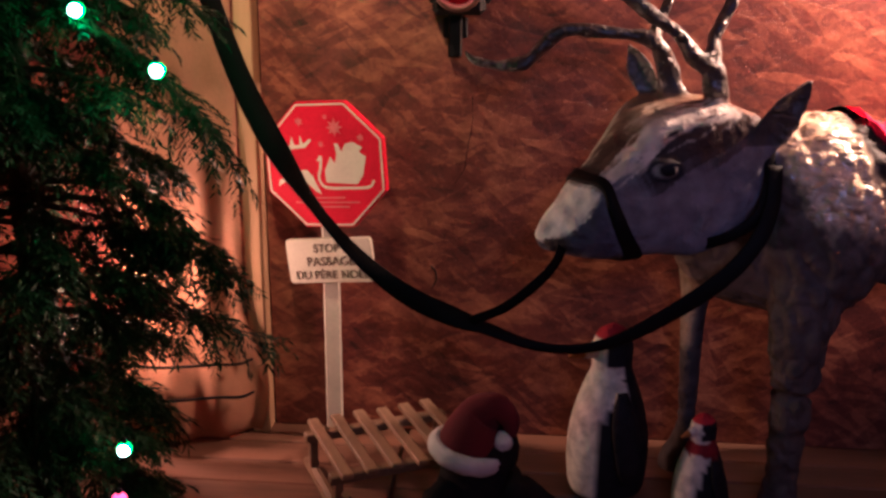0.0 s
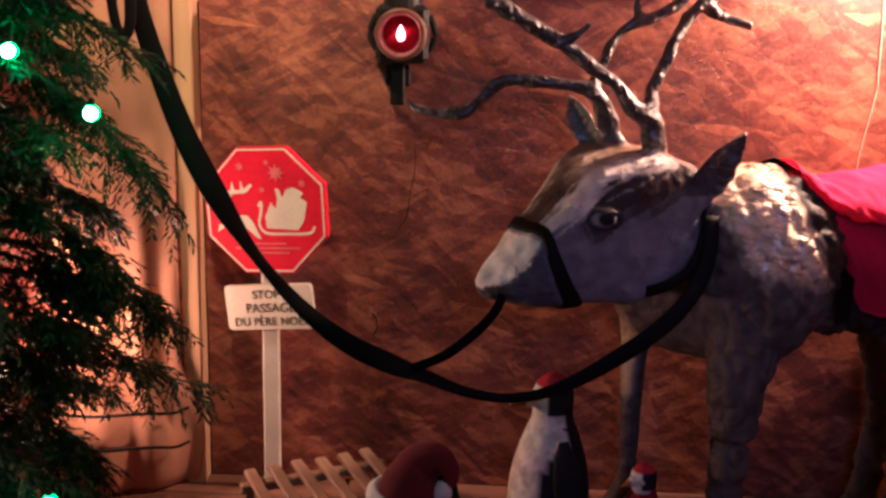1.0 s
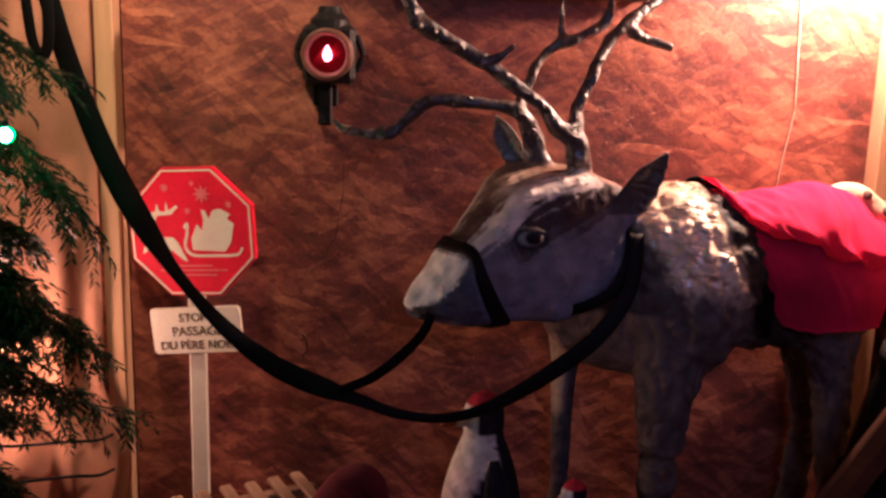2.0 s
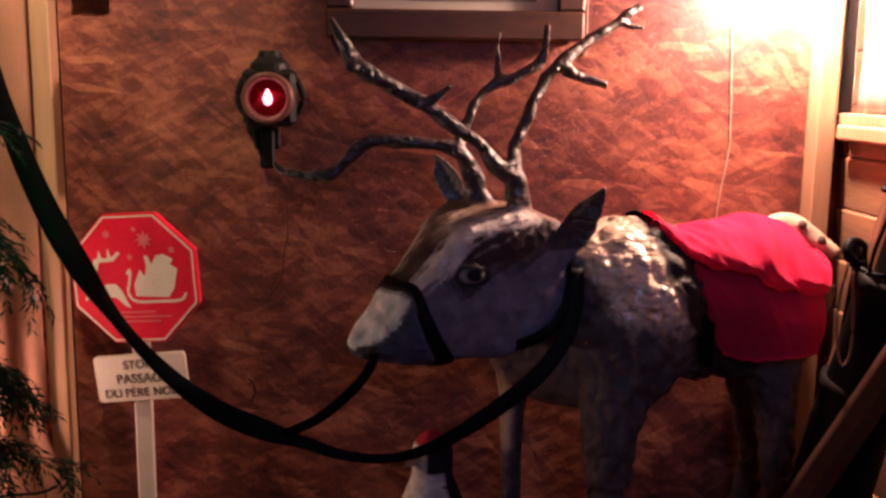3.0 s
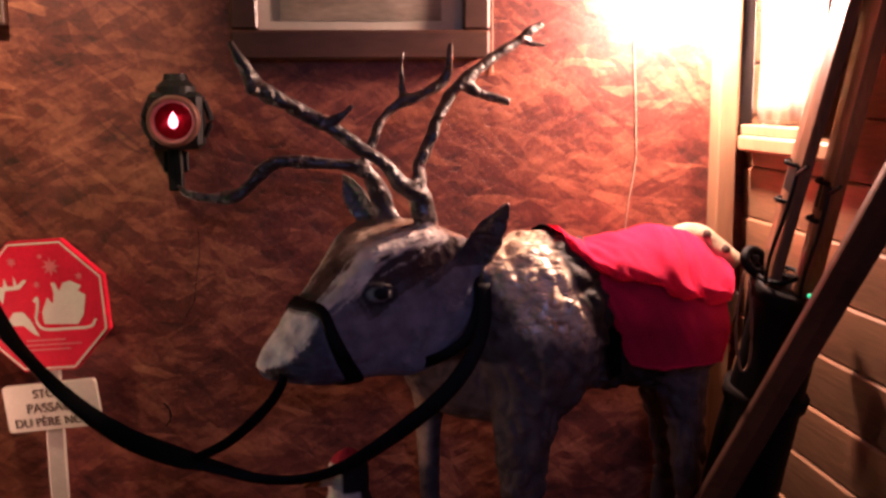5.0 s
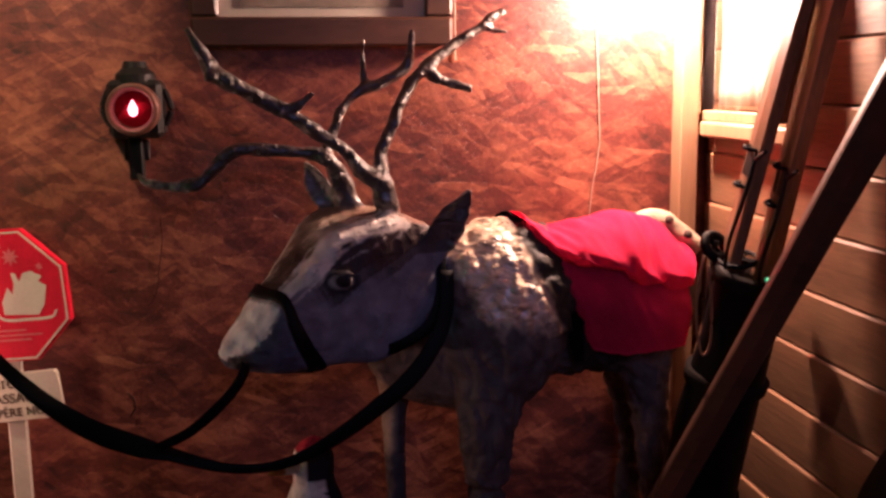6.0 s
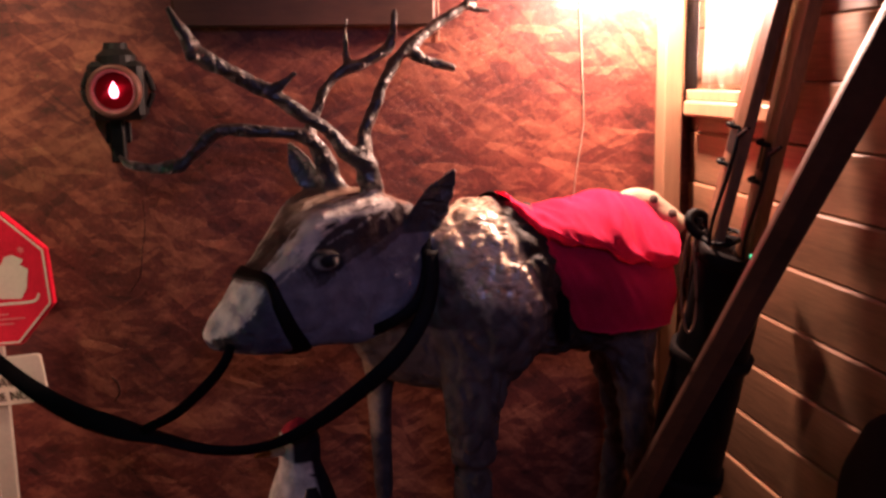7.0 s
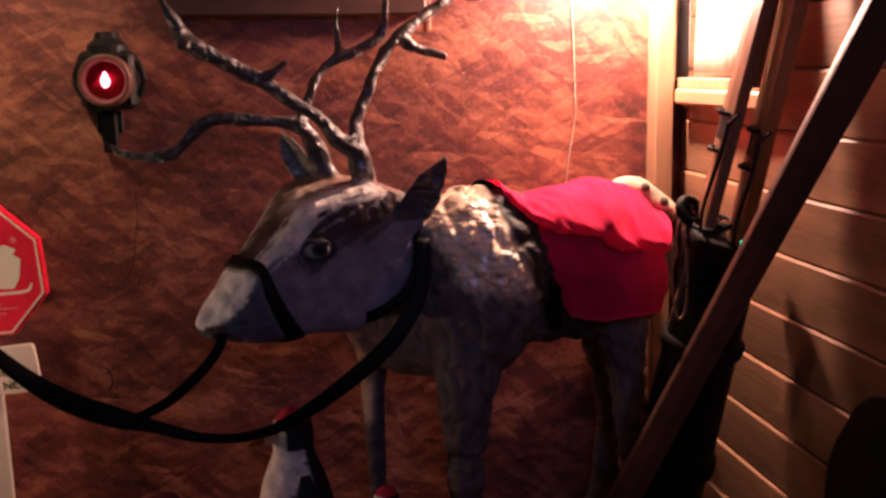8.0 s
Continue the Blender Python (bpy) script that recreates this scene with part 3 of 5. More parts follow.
def reindeer():
    bm = bmesh.new()
    stations = [k / 5 for k in range(5 * (len(HEAD) - 1) + 1)]
    sections = [head_ring(f) for f in stations]
    rings = [[bm.verts.new(p) for p, _ in ring] for ring in sections]
    for p, q in zip(rings, rings[1:]):
        for k in range(len(p)):
            bm.faces.new((p[k], p[(k + 1) % len(p)], q[(k + 1) % len(p)], q[k]))
    bm.faces.new(rings[0]); bm.faces.new(rings[-1])
    loft(bm, BODY, 30, 5)
    loft(bm, NECK, 24, 5)
    loft(bm, CHEST, 26, 5)
    loft(bm, SHOULDER, 26, 5, power=2.0)
    for leg in LEGS:
        tube(bm, leg, 14, 5)
    for i, a in enumerate(ANTLERS):
        tube(bm, [(*q[:3], q[3] * 0.88) for q in a], 9, 6, knobs=0.55, seed=i)
    for size, centre in (((0.027, 0.012, 0.015), EYE_AT), ((0.036, 0.013, 0.007), EYE_AT + Vector((0, 0.002, 0.016)))):
        got = bmesh.ops.create_uvsphere(bm, u_segments=18, v_segments=12, radius=1.0)["verts"]
        bmesh.ops.scale(bm, vec=size, verts=got)
        bmesh.ops.rotate(bm, cent=(0, 0, 0), matrix=Matrix.Rotation(radians(-20), 3, "Z"), verts=got)
        bmesh.ops.translate(bm, vec=centre, verts=got)
    # ears: cupped leaves
    for root, tip, wide, nrm in (((0.315, 2.085, 0.842), (0.417, 2.058, 1.008), 0.040, (0.25, -1, 0.1)), ((0.128, 2.238, 0.945), (0.063, 2.25, 1.062), 0.030, (-0.35, -1, 0.0))):
        r, t, nv = Vector(root), Vector(tip), Vector(nrm).normalized()
        ax = t - r
        side = ax.cross(nv).normalized()
        rings = []
        for i in range(10):
            f = i / 9
            w = wide * (math.sin(math.pi * (0.16 + 0.84 * f)) ** 0.8 if f < 1 else 0.03)
            c = r + ax * f
            rings.append([bm.verts.new(c + side * w * a + nv * (b * 0.010 + 0.020 * (a * a) - 0.008)) for a, b in ((-1, 0.3), (-0.5, 1), (0, 1.0), (0.5, 1), (1, 0.3), (1, -0.3), (0.5, -1), (0, -1.0), (-0.5, -1), (-1, -0.3))])
        for p, q in zip(rings, rings[1:]):
            for k in range(10):
                bm.faces.new((p[k], p[(k + 1) % 10], q[(k + 1) % 10], q[k]))
        bm.faces.new(rings[0]); bm.faces.new(rings[-1])
    rough = mesh_object("rough_body", bm, BLACK)
    mod = rough.modifiers.new("union", "REMESH")
    mod.mode, mod.voxel_size = "VOXEL", 0.0052
    sm = rough.modifiers.new("soften", "SMOOTH")
    sm.factor, sm.iterations = 0.5, 5
    me = bpy.data.meshes.new_from_object(rough.evaluated_get(bpy.context.evaluated_depsgraph_get()))
    bpy.data.objects.remove(rough)
    me.name = "reindeer_statue"
    count = len(me.vertices)
    co = np.empty(count * 3); me.vertices.foreach_get("co", co); co = co.reshape(-1, 3)
    nr = np.empty(count * 3); me.vertices.foreach_get("normal", nr); nr = nr.reshape(-1, 3)
    # crumpled paper: ridged folds, larger on the body than on the head and antlers
    amount = np.empty(count)
    for i, c in enumerate(co):
        v = Vector(c)
        q = v + 0.05 * noise.noise_vector(v * 6)
        w = Vector((q.x * 0.8 + q.z * 0.5, q.y, q.z * 0.75 - q.x * 0.9))
        ridge = 0.9 * (1 - abs(noise.noise(w * 13)) * 2) + 0.45 * (1 - abs(noise.noise(w * 29 + Vector((5, 1, 2)))) * 2) - 0.6
        amount[i] = ridge
    big = np.clip((co[:, 0] - 0.33) / 0.12, 0, 1) * (co[:, 2] < 0.98)
    for i in np.nonzero(big > 0.05)[0]:
        v = Vector(co[i])
        q = v + 0.02 * noise.noise_vector(v * 9)
        w = Vector((q.x * 0.8 + q.z * 0.5, q.y, (q.z * 0.75 - q.x * 0.9) * 0.55))
        near = noise.voronoi(w * 24)[0]
        amount[i] = amount[i] * 0.35 + 1.25 * min(near[1] - near[0], 0.55) - 0.3
    co += nr * (amount * (0.0022 + 0.0115 * big))[:, None]
    me.vertices.foreach_set("co", co.ravel())
    # paint, in the head's own measures: s along it by station, a round it from the far brow
    tree = kdtree.KDTree(sum(len(r) for r in sections))
    where = []
    for f, ring in zip(stations, sections):
        for p, share in ring:
            tree.insert(p, len(where))
            where.append((f, share))
    tree.balance()
    found = [tree.find(c) for c in co]
    s = np.array([where[k][0] for _, k, _ in found])
    a = np.array([where[k][1] for _, k, _ in found])
    a = np.where(a > 3.3, a - 4, a)
    off = np.array([d for _, _, d in found])
    wob = np.array([noise.noise(Vector(c) * 22) for c in co]) * 0.5 + np.array([noise.noise(Vector(c) * 70) for c in co]) * 0.3
    brush = np.array([noise.noise(Vector((c[0] * 14, c[1] * 60, (c[2] - 0.55 * c[0]) * 90))) for c in co])
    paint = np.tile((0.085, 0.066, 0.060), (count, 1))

    def lay(mask, colour, soft=1.0):
        m = np.clip(mask, 0, 1)[:, None] * soft
        paint[:] = paint * (1 - m) + np.array(colour) * m

    edge = lambda x, w: np.clip(x / w + 0.5, 0, 1)
    band = lambda v, lo, hi, w: edge(v - lo, w) * edge(hi - v, w)
    is_head = edge(0.026 - off, 0.012) * edge(8.9 - s + 0.4 * wob, 0.3) * (co[:, 2] < 0.962)
    lay(is_head, (0.150, 0.146, 0.172))
    # dark brown brow and temple from the eye back to the ear
    lay(is_head * edge(s - 4.7 - 2.2 * np.clip(a - 1.30, 0, 1) + 0.5 * wob, 0.4) * band(a + 0.08 * wob, 1.05, 1.36, 0.10), (0.030, 0.022, 0.022))
    lay(is_head * edge(s - 6.6 + 0.6 * wob, 0.6) * band(a, 1.0, 1.45, 0.14), (0.045, 0.024, 0.020))
    # tan forehead between two pale stripes, darker towards the nose
    front = is_head * band(a + 0.05 * wob, -0.15, 1.02, 0.06) * edge(s - 2.9, 0.2)
    lay(front, (0.20, 0.135, 0.088))
    lay(front * band(a + 0.1 * wob, 0.22, 0.78, 0.12) * edge(5.4 - s + 0.8 * wob, 0.8), (0.070, 0.042, 0.032))
    lay(front * edge(s - 7.2 + 0.5 * wob, 0.4) * edge(a - 0.5, 0.3), (0.14, 0.060, 0.040), 0.8)
    lay(is_head * band(a + 0.10 * wob + 0.10 * brush, -0.15, 0.20, 0.10) * band(s + 0.5 * wob, 3.2, 6.4, 0.4), (0.50, 0.42, 0.33))
    lay(is_head * band(a + 0.12 * wob + 0.12 * brush, 0.76, 1.10, 0.07) * band(s + 0.4 * wob, 3.2, 8.0, 0.4), (0.62, 0.56, 0.50))
    lay(is_head * band(a + 0.12 * wob + 0.12 * brush, 0.50, 0.80, 0.12) * band(s + 0.6 * wob, 5.6, 7.0, 0.5), (0.42, 0.35, 0.28), 0.8)
    # white nose, grey lip, dark nostril
    lay(is_head * edge(3.0 - s, 0.2) * edge(a - 1.0, 0.1), (0.080, 0.077, 0.110))
    lay(is_head * edge(2.95 - s + 0.2 * wob, 0.2) * band(a + 0.10 * wob + 0.10 * brush + 0.05 * (s - 1.5), -0.5, 1.13, 0.08), (0.76, 0.71, 0.63))
    lay(is_head * edge(0.95 - s + 0.3 * wob, 0.3) * band(a + 0.15 * wob, 1.05, 2.4, 0.15), (0.045, 0.036, 0.036))
    # eye: pale ball, dark pupil, black rim
    er = np.hypot((co[:, 0] - EYE_AT.x - 0.002) / 0.031, (co[:, 2] - EYE_AT.z) / 0.019) + (co[:, 1] > 2.10) * 9
    lay(edge(1.30 - er, 0.3), (0.018, 0.016, 0.02))
    lay(edge(0.86 - er, 0.16), (0.22, 0.20, 0.20))
    pr = np.hypot((co[:, 0] - EYE_AT.x - 0.006) / 0.017, (co[:, 2] - EYE_AT.z - 0.002) / 0.014) + (co[:, 1] > 2.10) * 9
    lay(edge(1.0 - pr, 0.3), (0.012, 0.011, 0.014))
    # shoulder in varnished paper, painted pale only over the area the bulb lights
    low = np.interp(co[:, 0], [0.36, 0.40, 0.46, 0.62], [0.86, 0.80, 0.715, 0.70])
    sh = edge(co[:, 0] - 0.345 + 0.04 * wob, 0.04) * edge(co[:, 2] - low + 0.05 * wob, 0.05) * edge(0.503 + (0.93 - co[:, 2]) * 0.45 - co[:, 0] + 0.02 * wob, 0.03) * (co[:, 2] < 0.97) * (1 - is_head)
    # unlit slope between shoulder and blanket, its shade painted near black
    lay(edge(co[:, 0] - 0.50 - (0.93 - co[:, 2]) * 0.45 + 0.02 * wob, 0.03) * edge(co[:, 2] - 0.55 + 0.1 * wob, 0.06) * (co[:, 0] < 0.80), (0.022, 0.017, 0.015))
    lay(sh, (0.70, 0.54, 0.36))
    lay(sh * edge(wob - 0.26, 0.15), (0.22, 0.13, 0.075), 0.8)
    # far foreleg: light on its left edge painted as a short pale strip
    lay((co[:, 0] < 0.30) * edge(0.56 - co[:, 2], 0.06) * edge(co[:, 2] - 0.34, 0.03) * (co[:, 1] > 2.2) * edge(0.262 - co[:, 0], 0.02), (0.36, 0.26, 0.18))
    # antlers
    ant = edge(co[:, 2] - 0.972 + 0.01 * wob, 0.01)
    lay(ant, (0.042, 0.031, 0.027))
    lay(ant * edge(wob - 0.30, 0.1), (0.20, 0.17, 0.15))
    lay(ant * edge(-wob - 0.10, 0.1), (0.040, 0.032, 0.034))
    # ears
    ear = edge(0.045 - np.abs((co[:, 0] - 0.365) - (co[:, 2] - 0.925) * 0.61), 0.02) * (co[:, 2] > 0.87) * (co[:, 1] < 2.112) * (co[:, 0] > 0.30)
    lay(ear, (0.055, 0.048, 0.05))
    far = (co[:, 1] > 2.222) * (co[:, 2] > 0.94) * (co[:, 0] < 0.16) * (co[:, 2] < 1.065)
    lay(far.astype(float), (0.13, 0.115, 0.10))
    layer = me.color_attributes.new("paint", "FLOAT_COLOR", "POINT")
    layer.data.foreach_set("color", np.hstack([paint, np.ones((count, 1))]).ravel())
    me.materials.clear()
    me.materials.append(painted_material("painted_paper", 0.62, 0.7, 44, 0.0))
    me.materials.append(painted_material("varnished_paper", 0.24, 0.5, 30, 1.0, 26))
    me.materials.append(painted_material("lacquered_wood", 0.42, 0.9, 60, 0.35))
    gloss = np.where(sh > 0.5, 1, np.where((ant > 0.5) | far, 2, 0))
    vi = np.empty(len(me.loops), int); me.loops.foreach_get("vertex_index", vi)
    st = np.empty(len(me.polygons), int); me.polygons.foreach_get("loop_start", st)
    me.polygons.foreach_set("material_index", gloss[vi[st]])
    for p in me.polygons:
        p.use_smooth = True
    return new("reindeer_statue", me)


tagged(reindeer(), "painted paper reindeer statue with white nose, crumpled shoulder and branch antlers", "statue")


def ring_round(rows, u, ang, grow):
    """A point on the flank at u along the rows, ang degrees from the top (positive to the near side)."""
    f = u * (len(rows) - 1)
    i = min(int(f), len(rows) - 2)
    t = f - i
    r = [a + (b - a) * t for a, b in zip(rows[i], rows[i + 1])]
    a = radians(ang)
    return Vector((r[0], r[1] - math.sin(a) * (r[4] + grow), r[2] + math.cos(a) * (r[3] + grow)))


def cloth(rows, u0, u1, a0, a1, grow, folds, nu=46, nv=46, slant=0.0, hang=0.0, seed=0.0, wave=0.0):
    """A cloth laid over the back from angle a0 to a1; past the flank it hangs straight down."""
    bm = bmesh.new()
    grid = []
    for i in range(nu + 1):
        line = []
        for j in range(nv + 1):
            f, g = i / nu, j / nv
            ang = a0 + (a1 + wave * math.sin(f * 5.2 + 0.8) - a0) * g
            u = u0 + (u1 - u0) * f + slant * (g - 0.5) * (1 - f)
            p = ring_round(rows, min(max(u, 0), 1), ang, grow)
            if ang > 90:
                q = ring_round(rows, min(max(u, 0), 1), 90, grow)
                p = Vector((q.x, q.y - 0.004, q.z - (ang - 90) * 0.0032))
            w = folds * (noise.noise(Vector((f * 5 + seed, g * 2.2, seed))) + 0.5 * noise.noise(Vector((f * 11, g * 4 + seed, 3.0))))
            p += Vector((0, -0.7 * w * min(1, abs(ang) / 60 + 0.2), w * 0.7 + 0.008))
            p.z += 0.012 * math.sin(f * 3.1) * (1 - g) - hang * max(0, g - 0.8)
            line.append(bm.verts.new(p))
        grid.append(line)
    for i in range(nu):
        for j in range(nv):
            bm.faces.new((grid[i][j], grid[i + 1][j], grid[i + 1][j + 1], grid[i][j + 1]))
    bmesh.ops.solidify(bm, geom=bm.faces[:], thickness=0.006)
    return bm


# rows along the back: the blanket's ridge and the rolled lip of its folded half
BACK_LINE = [(0.537, 2.215, 0.936), (0.617, 2.220, 0.898), (0.704, 2.235, 0.907), (0.806, 2.245, 0.916), (0.879, 2.250, 0.906), (0.941, 2.260, 0.868), (1.006, 2.270, 0.814)]
LIP_LINE = [(0.555, 2.105, 0.906), (0.610, 2.070, 0.864), (0.672, 2.062, 0.838), (0.751, 2.062, 0.828), (0.815, 2.070, 0.793), (0.882, 2.088, 0.779), (0.952, 2.115, 0.768)]
HEM_LINE = [(0.650, 2.085, 0.745), (0.672, 2.080, 0.690), (0.705, 2.083, 0.630), (0.765, 2.086, 0.612), (0.830, 2.090, 0.612), (0.885, 2.096, 0.614), (0.935, 2.112, 0.618)]


def draped(lines, nv, relief, seed):
    """A cloth swept through lines that run along the back, from the far side to the near hem, with slanting soft folds."""
    across = [spline(l, 9) for l in lines]
    nu = len(across[0])
    bm = bmesh.new()
    grid = []
    for i in range(nu):
        col = spline([a[i] for a in across], nv)
        row = []
        for j, p in enumerate(col):
            f, g = i / (nu - 1), j / (len(col) - 1)
            q = Vector((f * 7 - g * 3.2 + seed, g * 1.7, seed))
            w = relief * (0.7 * noise.noise(q) + (0.4 + 0.8 * f) * (0.5 - 2 * abs(noise.noise(Vector((q.x * 1.3, q.y * 1.1, seed + 4))))) + 0.45 * (0.5 - 2 * abs(noise.noise(q * 2.6))) + 0.2 * noise.noise(q * 5.3))
            out = Vector((0, -0.6, 0.8))
            row.append(bm.verts.new(Vector(p) + out * w))
        grid.append(row)
    for i in range(nu - 1):
        for j in range(len(grid[0]) - 1):
            bm.faces.new((grid[i][j], grid[i + 1][j], grid[i + 1][j + 1], grid[i][j + 1]))
    bmesh.ops.solidify(bm, geom=bm.faces[:], thickness=0.007)
    return bm


def moved(line, dx, dy, dz):
    return [(x + dx, y + dy, z + dz) for x, y, z in line]


def between(first, second, t, dy=0.0, dz=0.0):
    return [tuple(a + (b - a) * t + e for a, b, e in zip(p, q, (0, dy, dz))) for p, q in zip(first, second)]


bl = base("saddle_blanket", (0, 0, 0), "red fleece blanket folded over the reindeer's back", "blanket")
part("under_layer", draped([between(BACK_LINE, LIP_LINE, 0.7, 0.02, -0.02), between(LIP_LINE, HEM_LINE, 0.06, 0.022, -0.004), between(LIP_LINE, HEM_LINE, 0.5, -0.012), HEM_LINE], 9, 0.006, 2.0), REDFELT, bl, smooth=True)
part("folded_layer", draped([moved(BACK_LINE, 0.01, 0.12, -0.09), moved(BACK_LINE, 0, 0.05, -0.014), BACK_LINE, between(BACK_LINE, LIP_LINE, 0.45, -0.016, 0.012), between(BACK_LINE, LIP_LINE, 0.86, -0.010, 0.010), LIP_LINE,
    moved(LIP_LINE, 0.002, 0.010, -0.014), moved(LIP_LINE, 0.003, 0.034, -0.004)], 8, 0.0175, 7.0), REDFELT, bl, smooth=True)
# dark girth cloth put in for the shade along the blanket's front edge
bm = cloth(BODY, 0.36, 0.50, -70, 122, 0.006, 0.004, nu=12, nv=40, slant=0.22, seed=5.0)
tagged(mesh_object("shade_girth", bm, DARKCLOTH, None, True), "dark girth cloth added for the shade between shoulder and blanket", "strap")

# beige hide rolled up behind the blanket
hide = base("rolled_hide", (0, 0, 0), "rolled beige hide with dark patches on the reindeer's rump", "hide")
bm = bmesh.new(); tube(bm, [(0.86, 2.33, 0.865, 0.024), (0.90, 2.32, 0.885, 0.027), (0.945, 2.305, 0.885, 0.028), (0.985, 2.285, 0.860, 0.024), (1.03, 2.265, 0.820, 0.020)], 12, 6, knobs=0.25); part("roll", bm, HIDE, hide, smooth=True)
for c in ((0.953, 2.281, 0.893), (0.995, 2.262, 0.858)):
    bm = bmesh.new(); bmesh.ops.create_uvsphere(bm, u_segments=10, v_segments=8, radius=0.012, matrix=pose(*c)); part("patch", bm, SPOT, hide)

# ---- bridle and lead strap ----
br = base("bridle", (0, 0, 0), "black leather bridle round the reindeer's muzzle and throat", "bridle")
bm = bmesh.new()
rings = [[bm.verts.new(p) for p, _ in head_ring(f, g)] for f, g in ((3.05, -0.004), (3.06, 0.005), (3.12, 0.008), (3.50, 0.008), (3.56, 0.005), (3.57, -0.004))]
for p, q in zip(rings, rings[1:] + rings[:1]):
    for k in range(len(p)):
        bm.faces.new((p[k], p[(k + 1) % len(p)], q[(k + 1) % len(p)], q[k]))
part("noseband", bm, BLACK, br, smooth=True)
bm = bmesh.new()
ribbon(bm, [(0.350, 2.085, 0.86, 0.013, 0), (0.352, 2.055, 0.79, 0.013, 0), (0.325, 2.025, 0.725, 0.013, 0), (0.262, 2.018, 0.682, 0.012, 0), (0.196, 2.045, 0.655, 0.012, 0)])
part("throat_strap", bm, BLACK, br, smooth=True)
ld = base("lead_strap", (0, 0, 0), "long black leather lead strap hanging in a slack loop", "strap")
bm = bmesh.new()
ribbon(bm, [(-0.900, 2.10, 1.42, 0.021, 0), (-0.866, 2.10, 1.28, 0.021, 0), (-0.832, 2.10, 1.151, 0.022, 5), (-0.770, 2.10, 0.974, 0.025, 10), (-0.695, 2.08, 0.837, 0.026, 25), (-0.607, 2.06, 0.711, 0.015, 50), (-0.506, 2.04, 0.605, 0.017, 30),
            (-0.404, 2.02, 0.534, 0.022, 10), (-0.303, 2.00, 0.495, 0.022, 30), (-0.229, 1.99, 0.474, 0.015, 40), (-0.131, 1.99, 0.440, 0.011, 20), (-0.034, 1.99, 0.434, 0.011, 0), (0.060, 1.99, 0.462, 0.014, 0), (0.173, 1.985, 0.534, 0.018, 0),
            (0.271, 1.985, 0.615, 0.018, 10), (0.330, 2.00, 0.692, 0.017, 10), (0.356, 2.03, 0.757, 0.016, 0), (0.362, 2.06, 0.83, 0.015, 0)], 0.005)
part("strap", bm, BLACK, ld, smooth=True)
bm = bmesh.new()
ribbon(bm, [(-0.070, 2.025, 0.672, 0.010, 20), (-0.078, 2.00, 0.640, 0.011, 20), (-0.100, 1.99, 0.606, 0.012, 20), (-0.140, 1.98, 0.567, 0.012, 10), (-0.194, 1.98, 0.524, 0.011, 0), (-0.262, 1.99, 0.490, 0.010, 0)])
part("branch_strap", bm, BLACK, ld, smooth=True)
bm = bmesh.new()
ribbon(bm, [(-0.870, 2.10, 1.30, 0.012, 0), (-0.866, 2.085, 1.20, 0.012, 0), (-0.878, 2.08, 1.165, 0.011, 0), (-0.898, 2.085, 1.195, 0.011, 0), (-0.915, 2.10, 1.30, 0.011, 0)])
part("loop", bm, BLACK, ld, smooth=True)

# ---- sign ----
SG = pose(-0.6505, 2.362, 0.7485, 0, -4.0, -11) @ Matrix.Scale(0.955, 4)
sign = base("stop_sign", (-0.638, 2.36, 0.0), "red octagonal festive stop sign on a narrow white post", "sign")


def on_sign(bm):
    bmesh.ops.translate(bm, vec=(0.638, -2.36, 0), verts=bm.verts)
    return bm


def octagon(r):
    return [(r * math.cos(radians(22.5 + 45 * k)) / math.cos(radians(22.5)), r * math.sin(radians(22.5 + 45 * k)) / math.cos(radians(22.5))) for k in range(8)]


bd = part("board", on_sign(plate(octagon(0.1645), 0.022, SG, 0.003)), SIGNRED, sign, "red painted octagonal board")
bm = bmesh.new()
o, i = octagon(0.160), octagon(0.1555)
vo, vi = [bm.verts.new((x, -0.0012, z)) for x, z in o], [bm.verts.new((x, -0.0012, z)) for x, z in i]
wo, wi = [bm.verts.new((x, 0.001, z)) for x, z in o], [bm.verts.new((x, 0.001, z)) for x, z in i]
for k in range(8):
    j = (k + 1) % 8
    for a, b in ((vo, vi), (wo, wi), (vo, wo), (vi, wi)):
        bm.faces.new((a[k], a[j], b[j], b[k]))
bmesh.ops.transform(bm, matrix=SG, verts=bm.verts)
part("border", on_sign(bm), SIGNWHITE, bd, "thin white border line")


def star(cx, cz, r, points=6):
    return [(cx + (r if k % 2 == 0 else r * 0.45) * math.sin(math.pi * k / points), cz + (r if k % 2 == 0 else r * 0.45) * math.cos(math.pi * k / points)) for k in range(2 * points)]


SG1 = SG @ pose(0, -0.0012, 0)
for shape in (star(0.036, 0.098, 0.024, 8), star(-0.062, 0.115, 0.013), star(0.105, 0.07, 0.011), star(-0.005, 0.055, 0.010), star(0.012, 0.125, 0.008)):
    part("snowflake", on_sign(plate(shape, 0.002, SG1)), SIGNPINK, bd)
bm = bmesh.new()
tube(bm, [(-0.018, -0.0005, 0.012, 0.004), (-0.008, -0.0005, 0.022, 0.004), (-0.012, -0.0005, -0.008, 0.004), (-0.018, -0.0005, -0.035, 0.004), (0.0, -0.0005, -0.058, 0.004), (0.06, -0.0005, -0.060, 0.004), (0.118, -0.0005, -0.058, 0.004), (0.134, -0.0005, -0.040, 0.003)], 6, 5)
bmesh.ops.scale(bm, vec=(1, 0.3, 1), verts=bm.verts)
bmesh.ops.transform(bm, matrix=SG, verts=bm.verts)
part("printed_runner", on_sign(bm), SIGNWHITE, bd)
